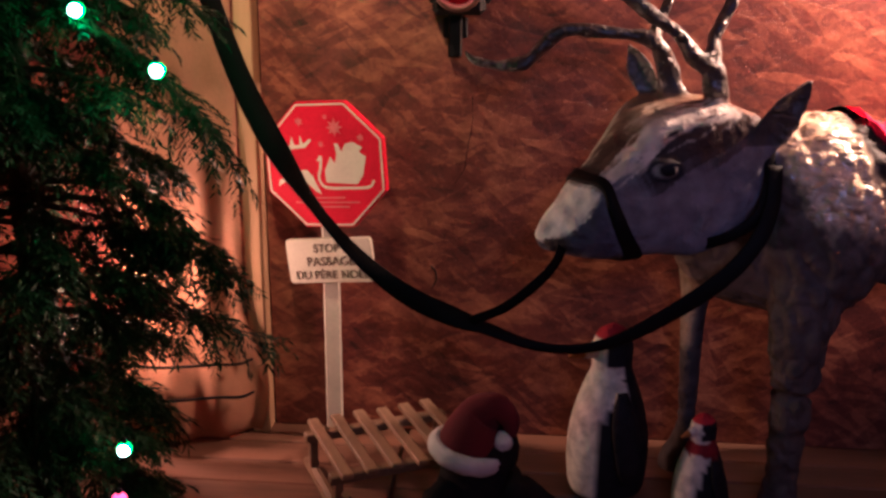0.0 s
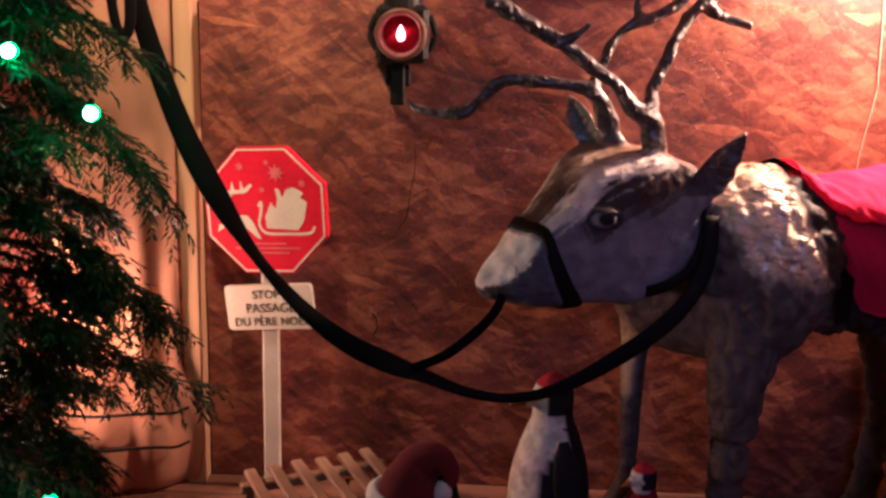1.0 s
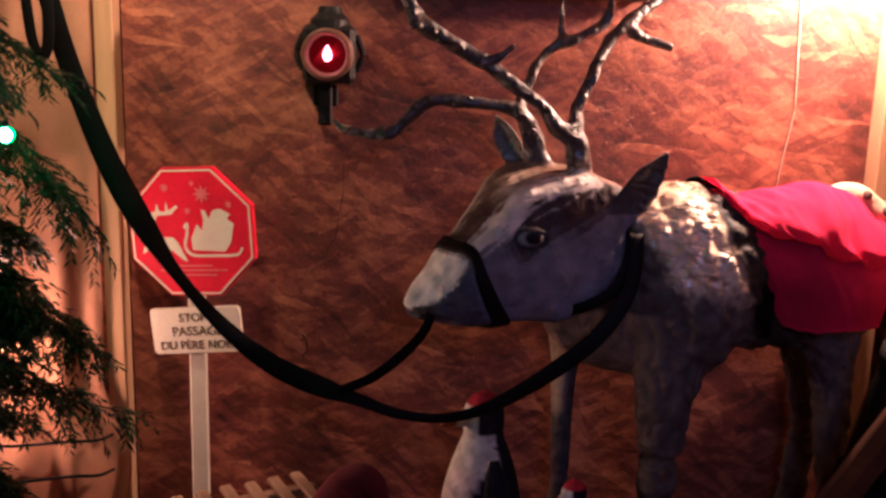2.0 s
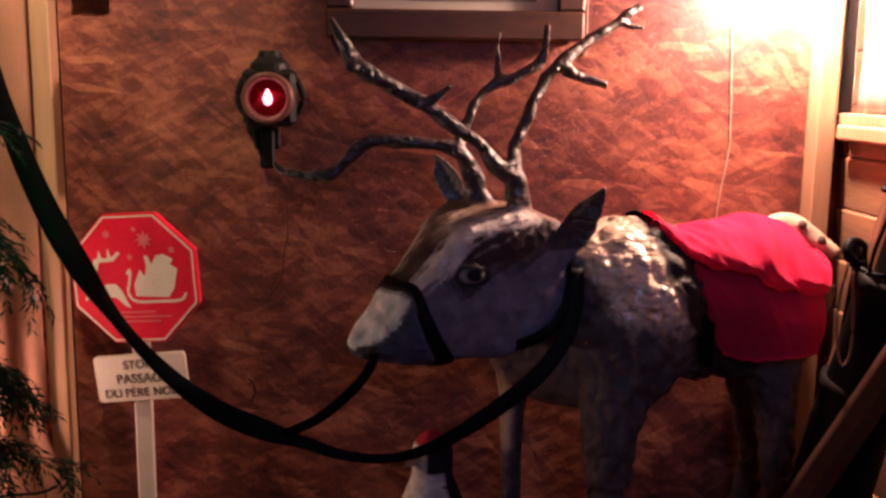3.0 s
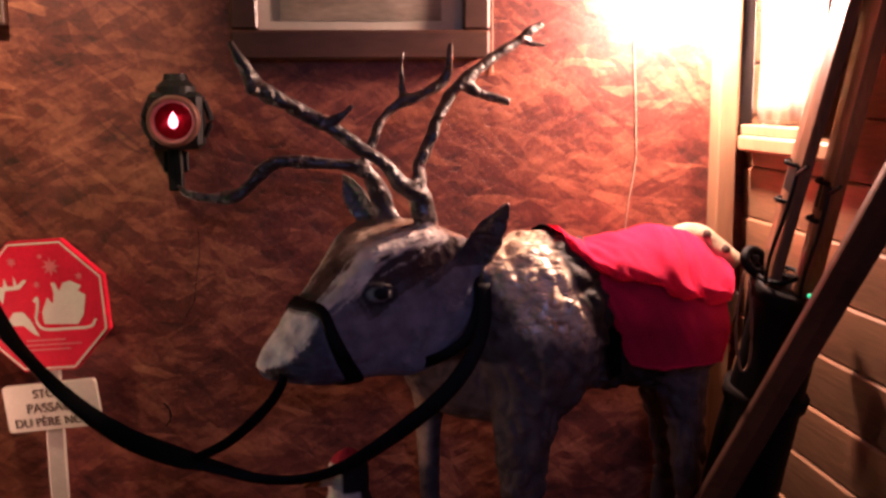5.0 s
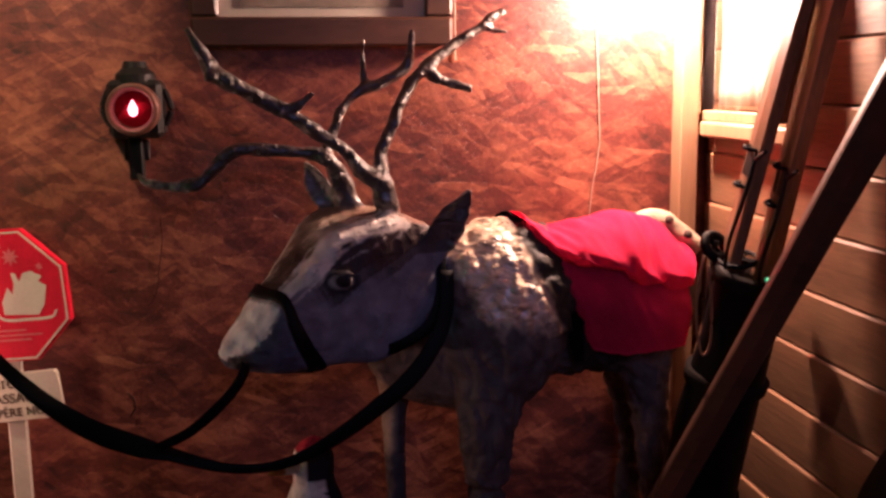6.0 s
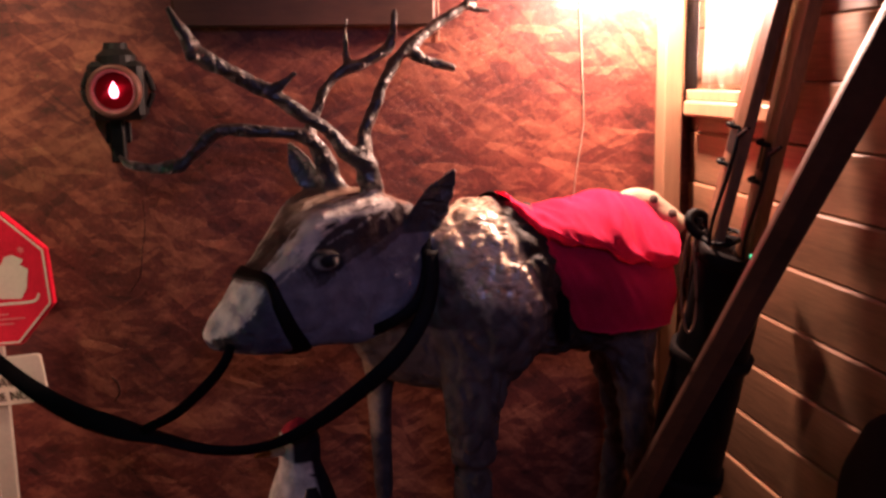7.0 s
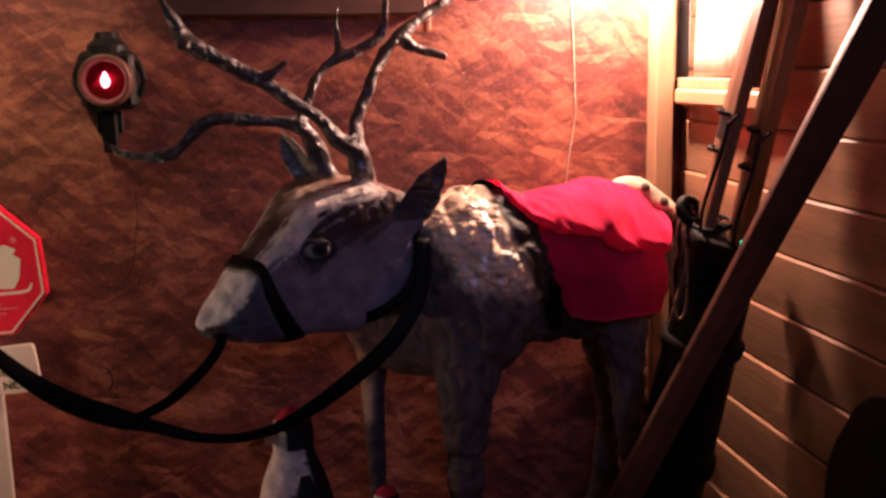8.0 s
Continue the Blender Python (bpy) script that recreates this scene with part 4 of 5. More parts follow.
part("printed_sleigh", on_sign(plate([(0.002, -0.045), (0.0, -0.015), (0.018, 0.022), (0.03, 0.004), (0.036, 0.03), (0.032, 0.058), (0.042, 0.056), (0.05, 0.034), (0.062, 0.056), (0.082, 0.060), (0.108, 0.046), (0.098, 0.034), (0.116, 0.022), (0.105, -0.026), (0.088, -0.050)], 0.002, SG1)), SIGNWHITE, bd)
part("printed_animal", on_sign(plate([(-0.135, -0.055), (-0.13, -0.036), (-0.088, -0.03), (-0.075, -0.012), (-0.05, -0.012), (-0.035, -0.03), (-0.015, -0.075), (-0.028, -0.07), (-0.052, -0.047), (-0.09, -0.045), (-0.118, -0.044)], 0.002, SG1)), SIGNWHITE, bd)
part("printed_animal", on_sign(plate([(-0.108, 0.03), (-0.10, 0.055), (-0.092, 0.052), (-0.086, 0.076), (-0.08, 0.055), (-0.064, 0.054), (-0.062, 0.08), (-0.055, 0.056), (-0.036, 0.07), (-0.03, 0.066), (-0.05, 0.046), (-0.088, 0.044), (-0.098, 0.012)], 0.002, SG1)), SIGNWHITE, bd)
for zz, w in ((-0.088, 0.05), (-0.10, 0.09), (-0.112, 0.06)):
    part("printed_bar", on_sign(plate([(-w, zz), (w, zz), (w, zz + 0.004), (-w, zz + 0.004)], 0.002, SG1)), SIGNPINK, bd)
PL = pose(-0.641, 2.352, 0.505, 0, -6.5, -11)
corner = [(sx * 0.108 + 0.009 * math.cos(a), sz * 0.049 + 0.009 * math.sin(a)) for sx, sz, q in ((1, 1, 0), (-1, 1, 90), (-1, -1, 180), (1, -1, 270)) for a in (radians(q), radians(q + 45), radians(q + 90))]
pl = part("plate", on_sign(plate(corner, 0.010, PL, 0.002)), SIGNWHITE, sign, "cream plate with brown lettering")
for words, size, zz in (("STOP !", 0.030, 0.024), ("PASSAGE", 0.033, -0.012), ("DU PÈRE NOËL", 0.030, -0.046)):
    part("lettering", on_sign(lettering(words, size, PL @ pose(0.002, -0.0012, zz, 90, 0, 0))), SIGNINK, pl)
part("post", on_sign(boxes(((-0.644, 2.383, 0.31), (0.042, 0.018, 0.62)), bevel=0.003)), SIGNWHITE, sign, "narrow white wooden post")

# ---- red railway lantern on the wall ----
lt = base("signal_lantern", (-0.322, 2.45, 1.181), "black iron railway signal lantern with a lit red lens", "lantern")
ALONG = pose(0, 0, 0, 90, 0, 0)
bm = boxes(((0, -0.045, 0.0), (0.125, 0.09, 0.135)), bevel=0.012)
lathe(bm, [(0.048, 0), (0.046, 0.02), (0.03, 0.035), (0.026, 0.05)], 20, pose(0.0, -0.045, 0.06))
part("body", bm, IRON, lt)
part("bracket", boxes(((-0.012, -0.02, -0.115), (0.034, 0.03, 0.11)), ((-0.012, -0.008, -0.10), (0.06, 0.012, 0.05)), bevel=0.004), IRON, lt)
for sx in (-1, 1):
    bm = bmesh.new(); tube(bm, [(sx * 0.064, -0.05, -0.04, 0.007), (sx * 0.078, -0.05, 0.0, 0.008), (sx * 0.064, -0.05, 0.045, 0.007)], 8); part("side_lug", bm, IRON, lt)
bm = bmesh.new()
lathe(bm, [(0.060, 0.088), (0.060, 0.118), (0.057, 0.128), (0.049, 0.128), (0.044, 0.118), (0.042, 0.100), (0.042, 0.089)], 36, ALONG, cap=False)
part("lens_ring", bm, COPPER, lt, "copper coloured ring", True)
bm = bmesh.new(); lathe(bm, [(0.041, 0.104), (0.036, 0.094), (0.02, 0.0915), (0.001, 0.091)], 30, ALONG)
part("reflector", bm, SIGNRED, lt, "deep red bowl", True)
bm = bmesh.new(); lathe(bm, [(0.002, -0.016), (0.008, -0.012), (0.011, -0.002), (0.008, 0.008), (0.003, 0.017), (0.001, 0.021)], 14, pose(0.0, -0.112, 0.0))
part("flame_bulb", bm, FLAME, lt, "glowing bulb", True)
lamp("lantern_glow_light", "POINT", (-0.322, 2.322, 1.181), 0.06, (1.0, 0.12, 0.10), 0.01)

# ---- framed picture ----
pic = base("framed_picture", (0.122, 2.446, 1.325), "landscape print in a broad dark wooden frame with a pale mount", "picture")
LEAN_P = pose(0, 0, 0, 3, 0, 0)


def slab(centre, size, bevel=0.003):
    bm = bmesh.new(); box(bm, centre, size, bevel); bmesh.ops.transform(bm, matrix=LEAN_P, verts=bm.verts); return bm


PW, PH = 0.625, 0.50
part("frame_rail", slab((0, -0.018, 0.035), (PW, 0.034, 0.07), 0.006), FRAMEWOOD, pic)
part("frame_rail", slab((0, -0.018, PH - 0.035), (PW, 0.034, 0.07), 0.006), FRAMEWOOD, pic)
part("frame_stile", slab((-PW / 2 + 0.033, -0.018, PH / 2), (0.066, 0.032, PH - 0.141), 0.006), FRAMEWOOD, pic)
part("frame_stile", slab((PW / 2 - 0.033, -0.018, PH / 2), (0.066, 0.032, PH - 0.141), 0.006), FRAMEWOOD, pic)
part("mount", slab((0, -0.010, PH / 2), (PW - 0.13, 0.006, PH - 0.139), 0), MAT, pic, "cream card mount")
part("print", slab((0.0, -0.0145, PH / 2 + 0.004), (PW - 0.235, 0.002, PH - 0.175), 0), PRINT, pic, "grey brown faded print")
bm = bmesh.new(); tube(bm, [(0.4475, 2.446, 1.29, 0.0016), (0.4470, 2.446, 1.6, 0.0016), (0.4470, 2.446, 2.24, 0.0016)], 5)
tagged(mesh_object("cable", bm, WIRE), "thin cord running down beside the framed picture", "cable")

gb2 = base("small_wall_box", (-0.745, 2.45, 1.40), "small pale green box hung on the wall", "box")
part("body", boxes(((0, -0.02, 0.10), (0.085, 0.038, 0.19)), bevel=0.004), FRAMEWOOD, gb2)
part("front", boxes(((0, -0.041, 0.105), (0.066, 0.006, 0.17)), bevel=0.002), PALEGREEN, gb2, "pale green enamel front")

# ---- skis and boots in the corner ----
def leaning(name, foot, head, width, thick, mat, label, category, extra=None, curl=True, face=(0.35, 1, 0)):
    """A long board leaning from foot to head, with a turned-up tip; its flat side faces the viewer."""
    f, h = Vector(foot), Vector(head)
    d = (h - f)
    s = d.normalized().cross(Vector(face)).normalized()
    n = s.cross(d.normalized())
    bm = bmesh.new()
    rings = []
    N = 26
    for i in range(N + 1):
        t = i / N
        w = width / 2 * (1 + 0.08 * math.cos(2 * math.pi * t)) * (1 if t < 0.93 or not curl else max(0.15, math.sqrt(max(0.0, 1 - ((t - 0.93) / 0.07) ** 2))))
        c = f + d * t + n * (0.0 if t < 0.86 or not curl else (t - 0.86) ** 2 * 2.2) * -1
        e = thick / 2
        rings.append([bm.verts.new(c + s * x + n * y) for x, y in ((-w, -e * 0.6), (-w * 0.92, -e), (0, -e * 1.25), (w * 0.92, -e), (w, -e * 0.6), (w, e), (-w, e))])
    for p, q in zip(rings, rings[1:]):
        for k in range(7):
            bm.faces.new((p[k], p[(k + 1) % 7], q[(k + 1) % 7], q[k]))
    bm.faces.new(rings[0]); bm.faces.new(rings[-1])
    thing = base(name, (f.x, f.y, f.z), label, category)
    bmesh.ops.translate(bm, vec=-f, verts=bm.verts)
    part("board", bm, mat, thing)
    if extra:
        extra(thing, d, s, n)
    return thing


def binding(at):
    def build(thing, d, s, n):
        c = d * at
        u = d.normalized()
        for q in (-0.05, 0.03):
            bm = bmesh.new()
            tube(bm, [(*(c + u * q - s * 0.026 - n * 0.006), 0.0045), (*(c + u * q - n * 0.032), 0.005), (*(c + u * q + s * 0.026 - n * 0.006), 0.0045)], 8)
            part("toe_strap", bm, BLACK, thing)
        bm = bmesh.new()
        tube(bm, [(*(c + u * 0.03 - s * 0.036 - n * 0.02), 0.005), (*(c - u * 0.05 - s * 0.06 - n * 0.03), 0.005), (*(c - u * 0.16 - s * 0.055 - n * 0.035), 0.004), (*(c - u * 0.24 - s * 0.04 - n * 0.02), 0.004)], 7)
        part("heel_cable", bm, IRON, thing)
        bm = bmesh.new()
        tube(bm, [(*(c + u * 0.01 - s * 0.02 - n * 0.012), 0.006), (*(c + u * 0.02 - s * 0.045 - n * 0.02), 0.005), (*(c + u * 0.045 - s * 0.08 - n * 0.02), 0.004)], 8)
        part("lever", bm, IRON, thing)
        bm = bmesh.new()
        box(bm, (0, 0, 0), (0.042, 0.008, 0.06), 0.002, Matrix((Vector((*s, 0)), Vector((*n, 0)), Vector((*u, 0)), (0, 0, 0, 1))).transposed())
        bmesh.ops.translate(bm, vec=c - n * 0.012, verts=bm.verts)
        part("foot_plate", bm, IRON, thing)
    return build


leaning("ski", (0.856, 2.148, 0.0), (1.068, 1.760, 1.685), 0.072, 0.024, SKIWOOD, "old wooden ski with a black binding, leaning on the boards", "ski", binding(0.630), face=(1.0, -0.10, 0))
leaning("ski", (0.942, 2.086, 0.0), (1.085, 1.686, 1.70), 0.076, 0.026, SKIWOOD, "old wooden ski leaning beside its pair by the window", "ski", binding(0.605), face=(1.0, -0.10, 0))
leaning("leaning_board", (0.770, 2.118, 0.0), (1.072, 1.392, 1.41), 0.066, 0.034, FRAMEWOOD, "broad dark wooden board leaning against the planks", "board", None, False)


# bag added as a dark mass where the corner lies unlit
bag = base("added_bag", (0.905, 2.09, 0.0), "tall dark bag added over the unlit corner, holding the skis", "bag")
AX = Vector((0.095, -0.180, 0.835))


def round_bag(rows, sides=26):
    """A limp tube about the bag's leaning axis from rows of (share of its length, radius)."""
    bm = bmesh.new()
    u = AX.normalized()
    s = u.cross(Vector((0, 1, 0))).normalized()
    w = s.cross(u)
    rings = []
    for f, r in rows:
        rings.append([bm.verts.new(AX * f + (s * math.cos(t) + w * math.sin(t)) * r * (1 + 0.10 * noise.noise(Vector((math.cos(t) * 1.6, math.sin(t) * 1.6, f * 7))))) for t in [2 * math.pi * k / sides for k in range(sides)]])
    for p, q in zip(rings, rings[1:]):
        for k in range(sides):
            bm.faces.new((p[k], p[(k + 1) % sides], q[(k + 1) % sides], q[k]))
    bm.faces.new(rings[0]); bm.faces.new(rings[-1])
    return bm


part("body", round_bag([(0.025, 0.060), (0.05, 0.078), (0.2, 0.086), (0.4, 0.084), (0.6, 0.086), (0.8, 0.080), (0.95, 0.076), (0.985, 0.078), (1.0, 0.074), (0.99, 0.066), (0.9, 0.066)]), BLACK, bag, smooth=True)
part("rim", round_bag([(0.955, 0.079), (0.965, 0.084), (0.990, 0.084), (0.999, 0.079), (0.985, 0.074)]), DARKCLOTH, bag, "stitched dark rim", True)
for f in (0.35, 0.70):
    part("strap", round_bag([(f - 0.018, 0.086), (f - 0.015, 0.092), (f + 0.015, 0.092), (f + 0.018, 0.086)]), DARKCLOTH, bag, smooth=True)
def ski_pole(foot, head, ring, thick, turn, label):
    """A pole with its ring basket at the upper end."""
    f, h = Vector(foot), Vector(head)
    thing = base("ski_pole", foot, label, "ski pole", "ski poles")
    bm = bmesh.new()
    tube(bm, [(*((h - f) * q), 0.007) for q in (0, 0.5, 1)], 8, 3)
    part("shaft", bm, IRON, thing, smooth=True)
    bm = bmesh.new()
    m = Matrix.Translation((h - f) * 0.985) @ pose(0, 0, 0, *turn)
    loop = [[bm.verts.new(m @ Vector(((ring + thick * math.cos(v)) * math.cos(u), (ring + thick * math.cos(v)) * math.sin(u), thick * math.sin(v)))) for v in [2 * math.pi * j / 8 for j in range(8)]] for u in [2 * math.pi * k / 26 for k in range(26)]]
    for k in range(26):
        p, q = loop[k], loop[(k + 1) % 26]
        for j in range(8):
            bm.faces.new((p[j], p[(j + 1) % 8], q[(j + 1) % 8], q[j]))
    part("basket", bm, BLACK, thing, "black ring basket", True)
    for k in range(2):
        bm = bmesh.new()
        u = math.pi * k / 2 + 0.4
        tube(bm, [(*(m @ Vector((math.cos(u) * ring * e, math.sin(u) * ring * e, 0))), thick * 0.5) for e in (-1, 0, 1)], 6, 2)
        part("basket_strap", bm, BLACK, thing)


ski_pole((0.90, 2.07, 0.0), (0.935, 1.965, 0.892), 0.026, 0.011, (60, 0, 20), "dark ski pole with a thick leather ring, standing in the bag")
ski_pole((0.93, 2.06, 0.0), (0.972, 1.93, 0.868), 0.040, 0.005, (14, -8, 0), "dark ski pole with a thin ring basket, standing in the bag")
bm = bmesh.new()
tube(bm, [(0.883, 1.900, 0.871, 0.003), (0.871, 1.900, 0.799, 0.003), (0.870, 1.900, 0.727, 0.003), (0.884, 1.900, 0.659, 0.003), (0.901, 1.900, 0.677, 0.003), (0.903, 1.900, 0.750, 0.003), (0.892, 1.900, 0.852, 0.003)], 7)
tagged(mesh_object("cord_loop", bm, SKIWOOD, None, True), "loop of pale cord hanging from the skis", "cord")
gl = base("light_bulb", (0.975, 1.80, 0.835), "tiny green string light among the skis", "string light")
bm = bmesh.new(); bmesh.ops.create_uvsphere(bm, u_segments=8, v_segments=6, radius=0.005); part("bulb", bm, glow_material("dim_green_led", (0.1, 0.9, 0.35), 0.6), gl)

# ---- figures on the floor ----
PAINTED = painted_material("painted_figure", 0.7, 0.25, 60, 0.0)


def penguin(name, at, height, turn, label, scarf=False, girth=0.20, sides=34):
    """A standing penguin in one piece: pale front, black back and wings."""
    bm = bmesh.new()
    g = girth * height * 2
    prof = [(0.0, 0.62), (0.05, 0.9), (0.2, 1.0), (0.38, 0.98), (0.55, 0.82), (0.68, 0.62), (0.75, 0.50), (0.82, 0.50), (0.90, 0.48), (0.96, 0.34), (1.0, 0.05)]
    loft(bm, [(0, 0, p * height, g * q / 2 * 1.12, g * q / 2) for p, q in prof], sides, 5, up=(1, 0, 0), power=2.0)
    tube(bm, [(0.1 * height, 0, 0.86 * height, 0.05 * height), (0.19 * height, 0, 0.845 * height, 0.026 * height), (0.25 * height, 0, 0.835 * height, 0.008 * height)], 10)
    for s in (-1, 1):
        loft(bm, [(0, s * g * 0.36, 0.66 * height, 0.03 * height, 0.02 * height), (0.0, s * g * 0.50, 0.5 * height, 0.075 * height, 0.03 * height), (-0.01, s * g * 0.58, 0.26 * height, 0.07 * height, 0.025 * height), (-0.01, s * g * 0.56, 0.16 * height, 0.03 * height, 0.012 * height)], 12, 4, up=(1, 0, 0))
        loft(bm, [(-0.02 * height, s * 0.09 * height, 0.02 * height, 0.02 * height, 0.06 * height), (0.10 * height, s * 0.1 * height, 0.02 * height, 0.02 * height, 0.07 * height), (0.16 * height, s * 0.1 * height, 0.018 * height, 0.012 * height, 0.05 * height)], 10, 3)
    ob = mesh_object(name, bm, PAINTED, None, True)
    me = ob.data
    layer = me.color_attributes.new("paint", "FLOAT_COLOR", "POINT")
    out = []
    for v in me.vertices:
        x, y, z = v.co.x / height, v.co.y / height, v.co.z / height
        w = 0.03 * noise.noise(v.co * 40)
        c = (0.012, 0.011, 0.014)
        if x + w > -0.035 and abs(y) < 0.15 and z < 0.97:
            c = (0.66, 0.60, 0.50)
        if z > 0.78 and x + w < 0.07:
            c = (0.014, 0.012, 0.016)
        if z > 0.8 and x > 0.17:
            c = (0.30, 0.12, 0.03)
        if z < 0.045:
            c = (0.30, 0.14, 0.04)
        if z > 0.93:
            c = (0.40, 0.02, 0.03)
        if scarf and 0.66 + w < z < 0.77 + w:
            c = (0.22, 0.010, 0.018)
        out.extend((*c, 1))
    layer.data.foreach_set("color", out)
    ob.matrix_basis = pose(*at, 0, 0, turn)
    return tagged(ob, label, "penguin figure", "penguin figures")


penguin("penguin_figure", (0.060, 2.16, 0.0), 0.435, 200, "tall penguin figure with a cream front and black back", girth=0.20)
penguin("penguin_figure", (0.262, 2.06, 0.0), 0.265, 215, "small penguin figure wearing a red scarf, under the reindeer", True, 0.21)

# a dark plush animal with a festive hat
bm = bmesh.new()
loft(bm, [(0, 0, 0.0, 0.085, 0.085), (0, 0, 0.04, 0.105, 0.105), (0, 0, 0.11, 0.10, 0.10), (0, 0, 0.16, 0.082, 0.085), (0, 0, 0.21, 0.085, 0.085), (0, 0, 0.26, 0.055, 0.055), (0, 0, 0.275, 0.01, 0.01)], 24, 5, up=(1, 0, 0), power=2.0)
tube(bm, [(0.06, -0.07, 0.16, 0.03), (0.13, -0.06, 0.11, 0.032), (0.16, -0.05, 0.06, 0.02)], 12)
tube(bm, [(-0.06, -0.07, 0.15, 0.028), (-0.10, -0.10, 0.10, 0.03), (-0.09, -0.13, 0.07, 0.02)], 12)
for v in bm.verts:
    v.co += v.co.normalized() * 0.010 * noise.noise(v.co * 55)
toy = mesh_object("plush_animal", bm, material("black_plush", (0.016, 0.014, 0.015), 0.95, scale=26, fine=260, bump=0.9, spec=0.05), None, True)
toy.location = (-0.235, 1.965, 0.0)
tagged(toy, "dark plush animal sitting on the floor in a red festive hat", "plush toy")
hat = base("festive_hat", pose(-0.262, 1.945, 0.208, 0, 12, 0) @ Matrix.Scale(0.92, 4), "red festive hat with a white band and pompon", "hat")
bm = bmesh.new()
N = 28
rings = []
for k in range(N):
    a = 2 * math.pi * k / N
    c, out = Vector((0.080 * math.cos(a), 0.080 * math.sin(a), 0.0)), Vector((math.cos(a), math.sin(a), 0))
    rings.append([bm.verts.new(c + (out * math.cos(t) * 0.018 + Vector((0, 0, 1)) * math.sin(t) * 0.023) * (1 + 0.15 * noise.noise(Vector((k * 0.9, t * 2, 0))))) for t in [2 * math.pi * q / 12 for q in range(12)]])
for k in range(N):
    p, q = rings[k], rings[(k + 1) % N]
    for j in range(12):
        bm.faces.new((p[j], p[(j + 1) % 12], q[(j + 1) % 12], q[j]))
part("band", bm, WHITEFUR, hat, "white plush band", True)
bm = bmesh.new()
loft(bm, [(0, 0, 0.0, 0.078, 0.078), (0.004, 0, 0.05, 0.068, 0.070), (0.015, 0.01, 0.095, 0.05, 0.052), (0.045, -0.005, 0.125, 0.032, 0.034), (0.078, -0.015, 0.105, 0.022, 0.024), (0.088, -0.02, 0.07, 0.012, 0.014)], 20, 5, up=(0, 1, 0), power=2.0)
part("cone", bm, SHADEDRED, hat, smooth=True)
bm = bmesh.new(); bmesh.ops.create_icosphere(bm, subdivisions=4, radius=0.024)
for v in bm.verts:
    v.co *= 1 + 0.10 * noise.noise(v.co * 120)
bmesh.ops.translate(bm, vec=(0.072, -0.028, 0.056), verts=bm.verts)
part("pompon", bm, WHITEFUR, hat, "white plush pompon", True)

# ---- slatted sledge on the floor ----
sl = base("sledge", pose(-0.442, 2.11, 0.0, 0, 0, 27), "weathered wooden sledge with spaced slats", "sledge")
first = None
for k in range(6):
    bm = boxes(((0, 0, 0), (0.029, 0.31, 0.014)), bevel=0.003) if first is None else None
    o = part("slat", bm, SLATWOOD, sl) if first is None else new("slat", first.data)
    first = first or o
    o.parent = sl
    o.location = (-0.152 + 0.0605 * k, 0.045 + 0.004 * (k % 3), 0.125)
for yy in (-0.07, 0.15):
    part("cross_bar", boxes(((0, yy, 0.107), (0.37, 0.030, 0.022)), bevel=0.003), SLATWOOD, sl)
for xx in (-0.165, 0.165):
    bm = bmesh.new()
    tube(bm, [(xx, 0.20, 0.016, 0.015), (xx, 0.0, 0.015, 0.016), (xx, -0.07, 0.016, 0.015), (xx, -0.12, 0.05, 0.014), (xx, -0.135, 0.10, 0.012)], 8)
    part("runner", bm, SLATWOOD, sl)
    for yy in (-0.07, 0.15):
        part("strut", boxes(((xx, yy, 0.062), (0.020, 0.024, 0.078)), bevel=0.002), SLATWOOD, sl)

# ---- orange cloth behind the tree ----
bm = bmesh.new()
NU, NV = 48, 60
grid = []
for i in range(NU + 1):
    line = []
    for j in range(NV + 1):
        u, zz = i / NU, 0.012 + 2.2 * j / NV
        bulge = math.exp(-((zz - 0.14) / 0.16) ** 2)
        pinch = math.exp(-((zz - 0.36) / 0.06) ** 2)
        xr = -0.876 + 0.058 * bulge - 0.012 * pinch
        x = -1.18 + (xr + 1.18) * u
        y = 2.385 - (0.035 + 0.11 * bulge) * math.sin(math.pi * min(1, 0.35 + u * 0.65) ** 1.0) - 0.014 * math.sin(u * 19 + 1.4 * math.sin(zz * 3)) * (0.35 + bulge) + 0.010 * noise.noise(Vector((u * 6, zz * 4, 1)))
        line.append(bm.verts.new((x, y, zz)))
    grid.append(line)
for i in range(NU):
    for j in range(NV):
        bm.faces.new((grid[i][j], grid[i + 1][j], grid[i + 1][j + 1], grid[i][j + 1]))
bmesh.ops.solidify(bm, geom=bm.faces[:], thickness=0.003)
tagged(mesh_object("hanging_cloth", bm, CURTAIN, None, True), "pale orange cloth hanging in folds beside the batten", "cloth")
for zz, dz in ((0.255, 0.02), (0.165, 0.025)):
    bm = bmesh.new()
    tube(bm, [(-1.14, 2.262, zz - dz, 0.004), (-1.05, 2.228, zz - dz * 0.4, 0.004), (-0.92, 2.232, zz + dz * 0.2, 0.004), (-0.865, 2.262, zz - dz * 0.2, 0.004), (-0.842, 2.31, zz - dz * 0.4, 0.004)], 7)
    tagged(mesh_object("cord", bm, BLACK, None, True), "dark cord tied round the hanging cloth", "cord")


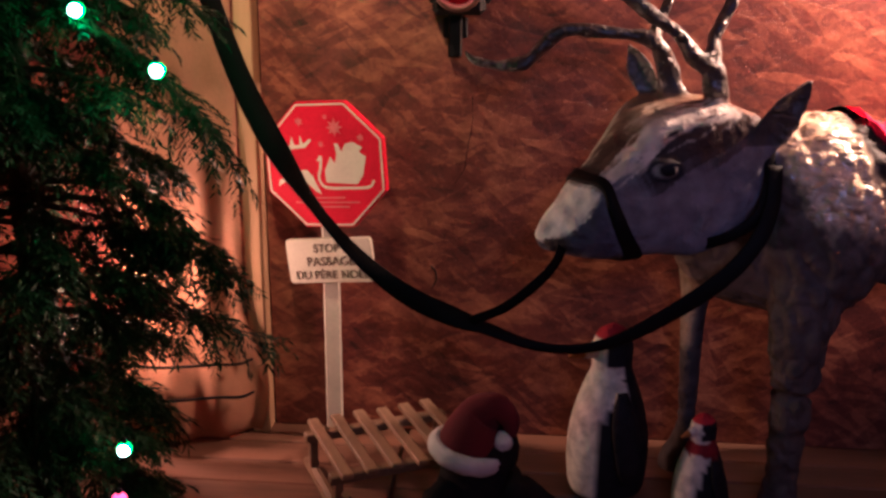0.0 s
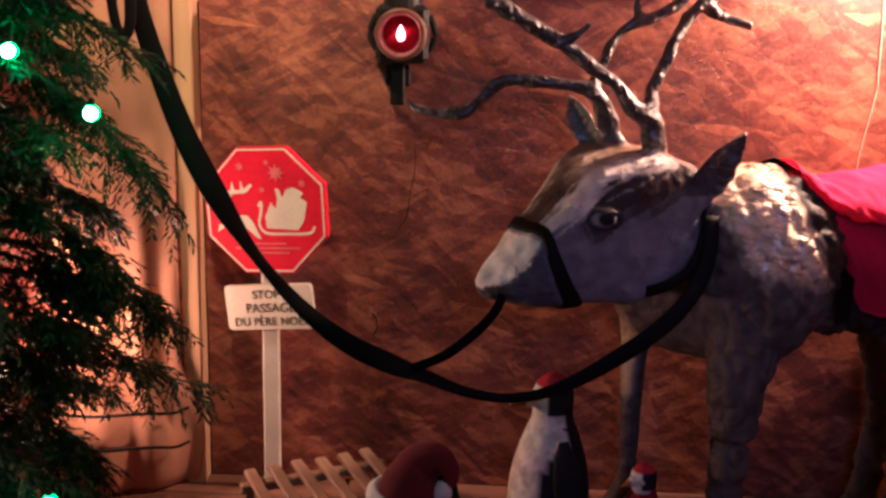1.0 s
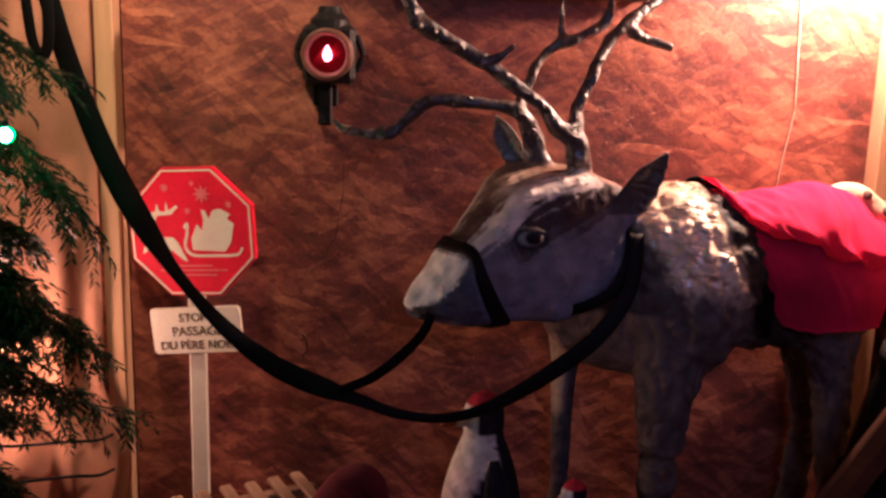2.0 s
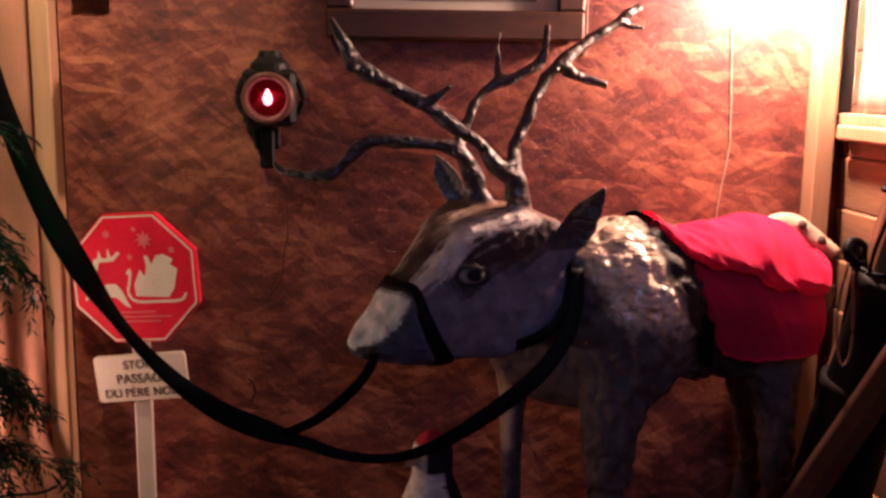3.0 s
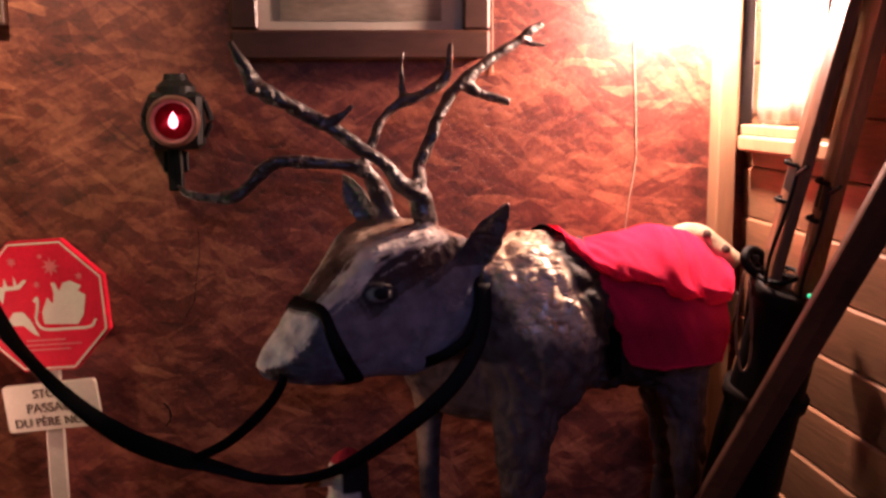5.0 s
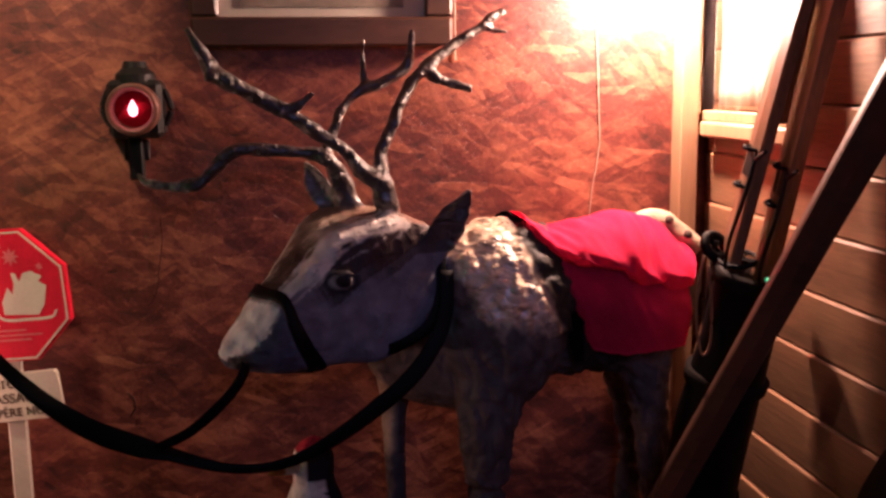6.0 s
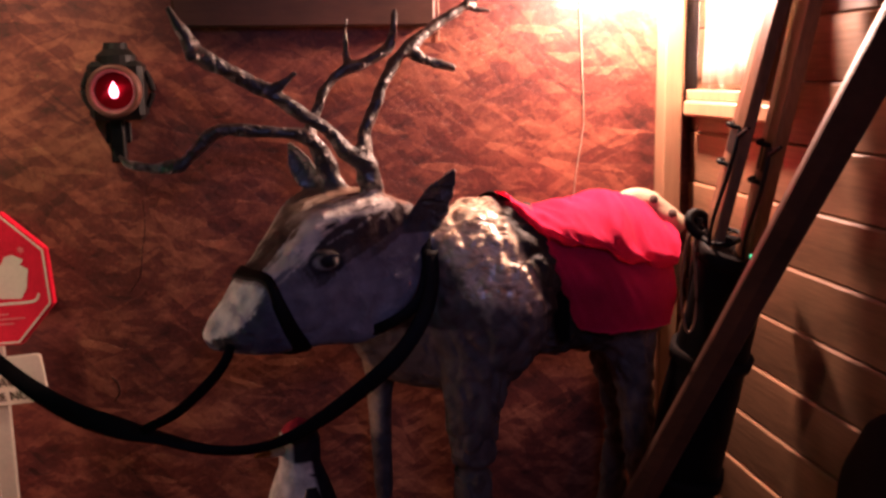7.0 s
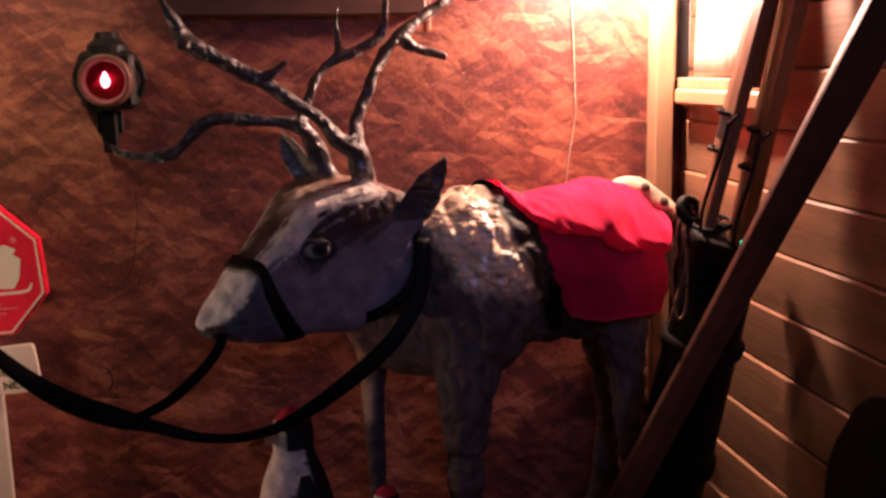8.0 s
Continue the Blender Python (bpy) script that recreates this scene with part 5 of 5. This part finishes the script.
# ---- fir tree ----
def fir(at, label):
    random.seed(11)
    th = base("fir_tree", at, label, "tree")
    bm = bmesh.new()
    tube(bm, [(0, 0, 0.0, 0.045), (0.01, 0, 0.6, 0.038), (0.0, 0.01, 1.3, 0.026), (0.0, 0, 2.12, 0.008)], 12, 5, knobs=0.2)
    part("trunk", bm, BARK, th)
    wood = bmesh.new()
    verts, faces = [], []

    def blade(p, d, n, length, w):
        k = len(verts)
        s = d.cross(n).normalized() * w
        e = p + d * length
        m = p + d * length * 0.45
        verts.extend((p, m + s, e, m - s))
        faces.append((k, k + 1, k + 2, k + 3))

    def spray(p, d, length):
        """A drooping twig clad in fine flat needles."""
        steps = max(4, int(length / 0.009))
        q, v = Vector(p), Vector(d).normalized()
        for i in range(steps):
            v = (v + Vector((0, 0, -0.055))).normalized()
            q = q + v * (length / steps)
            side = v.cross(Vector((0, 0, 1)))
            side = side.normalized() if side.length > 0.05 else Vector((1, 0, 0))
            for s in (-1, 1):
                dirn = (v * 0.9 + side * s * 0.8 + Vector((random.uniform(-.35, .35), random.uniform(-.35, .35), random.uniform(-.4, .15)))).normalized()
                nn = Vector((random.uniform(-1, 1), random.uniform(-1, 1), 1)).normalized()
                blade(q.copy(), dirn, nn, random.uniform(0.016, 0.032), 0.0026)

    def limb(root, tip, droop, twigs):
        r, t = Vector(root), Vector(tip)
        mid = (r + t) / 2 + Vector((0, 0, droop))
        pts = [r * (1 - f) ** 2 + mid * 2 * f * (1 - f) + t * f * f for f in [i / 12 for i in range(13)]]
        tube(wood, [(*p, 0.009 * (1 - i / 14)) for i, p in enumerate(pts)][::3], 6, 3)
        for k in range(twigs):
            f = 0.25 + 0.75 * math.sqrt(random.random())
            i = min(11, int(f * 12))
            p = pts[i].lerp(pts[i + 1], f * 12 - i)
            ax = (pts[i + 1] - pts[i]).normalized()
            d = (ax * 0.7 + Vector((random.uniform(-1, 1), random.uniform(-1, 1), random.uniform(-0.9, 0.35)))).normalized()
            spray(p, d, random.uniform(0.05, 0.13))
        spray(pts[-2], pts[-1] - pts[-3], 0.09)

    for k in range(150):
        z = 0.12 + 1.95 * (k + random.random()) / 150
        reach = (0.44 * (1 - z / 2.5) + 0.04) * random.uniform(0.65, 1.05)
        a = k * 2.399 + random.uniform(-0.4, 0.4)
        if math.cos(a) > 0.2:
            reach = min(reach, 0.20 + 0.10 * min(1, z / 0.9))
        limb((0, 0, z), (reach * math.cos(a), reach * math.sin(a), z - random.uniform(0.02, 0.16)), random.uniform(0.02, 0.09), 56)
    # the long drooping limbs that reach past the cloth
    ox, oy = at[0], at[1]
    for root_z, tip, droop in ((1.13, (-0.765, 1.97, 0.84), 0.16), (1.12, (-0.80, 1.92, 0.92), 0.14), (0.78, (-0.768, 1.96, 0.60), 0.14), (0.74, (-0.79, 1.93, 0.62), 0.12), (1.27, (-0.82, 1.96, 1.14), 0.08), (0.56, (-0.80, 1.97, 0.47), 0.06)):
        limb((0, 0, root_z), (tip[0] - ox, tip[1] - oy, tip[2]), droop, 52)
    limb((0, 0, 0.50), (-0.68 - ox, 1.98 - oy, 0.43), 0.05, 14)
    part("branchwork", wood, BARK, th)
    me = bpy.data.meshes.new("needles")
    me.from_pydata([tuple(v) for v in verts], [], faces)
    me.materials.append(NEEDLE)
    ob = new("needles", me)
    ob.parent = th
    tagged(ob, "drooping dark green needles", kind="stuff")
    return th


fir((-1.20, 1.93, 0.0), "dark drooping fir tree hung with green string lights")
for place, mat, lit in (((-0.8127, 1.72, 1.0403), GREENLED, 0.5), ((-0.9511, 1.72, 1.1434), GREENLED, 0.5), ((-0.927, 1.7, 0.302), GREENLED, 0.10), ((-0.947, 1.7, 0.189), REDLED, 0.03)):
    th = base("light_bulb", place, "lit green string light bulb on the fir tree" if mat is GREENLED else "lit red string light bulb on the fir tree", "string light", "string lights")
    bm = bmesh.new(); bmesh.ops.create_uvsphere(bm, u_segments=12, v_segments=8, radius=0.015); part("bulb", bm, mat, th, smooth=True)
    bm = bmesh.new(); bmesh.ops.create_uvsphere(bm, u_segments=12, v_segments=8, radius=0.0125, matrix=pose(0.001, -0.0065, 0)); part("tip", bm, LEDCORE if mat is GREENLED else mat, th, "white glowing tip", True)
    bm = bmesh.new(); lathe(bm, [(0.004, 0.006), (0.006, 0.008), (0.006, 0.022), (0.002, 0.026)], 10); part("socket", bm, IRON, th)
    lamp("string_light", "POINT", (place[0] + 0.004, place[1] + 0.026, place[2] + 0.004), lit, (0.08, 1.0, 0.26) if mat is GREENLED else (1.0, 0.1, 0.15), 0.006)

bm = bmesh.new(); tube(bm, [(*p, 0.0009) for p in [(-0.291, 2.448, 0.915), (-0.29, 2.448, 0.852), (-0.301, 2.448, 0.788), (-0.309, 2.448, 0.73), (-0.333, 2.448, 0.692)]], 5)
tagged(mesh_object("thread", bm, BLACK), "fine dark thread hanging on the strand board", "thread")
bm = bmesh.new(); tube(bm, [(*p, 0.0022) for p in [(-0.393, 2.435, 0.476), (-0.381, 2.435, 0.461), (-0.378, 2.435, 0.436), (-0.39, 2.435, 0.414)]], 6)
tagged(mesh_object("wire_hook", bm, IRON), "small dark wire hook in the wall", "hook")

# dark cloth sack against the boards
bm = bmesh.new()
loft(bm, [(0, 0, 0.0, 0.06, 0.13), (0, 0, 0.05, 0.068, 0.15), (0, 0, 0.30, 0.066, 0.14), (0, 0, 0.50, 0.058, 0.12), (0, 0, 0.60, 0.04, 0.08), (0, 0, 0.64, 0.02, 0.04)], 24, 6, up=(1, 0, 0), power=2.4)
for v in bm.verts:
    v.co += Vector((v.co.x, v.co.y, 0)).normalized() * 0.012 * noise.noise(v.co * 11) if v.co.z > 0.01 else Vector()
sack = mesh_object("sack", bm, DARKCLOTH, None, True)
sack.location = (1.022, 1.36, 0.0)
tagged(sack, "dark cloth sack standing against the plank wall", "sack")
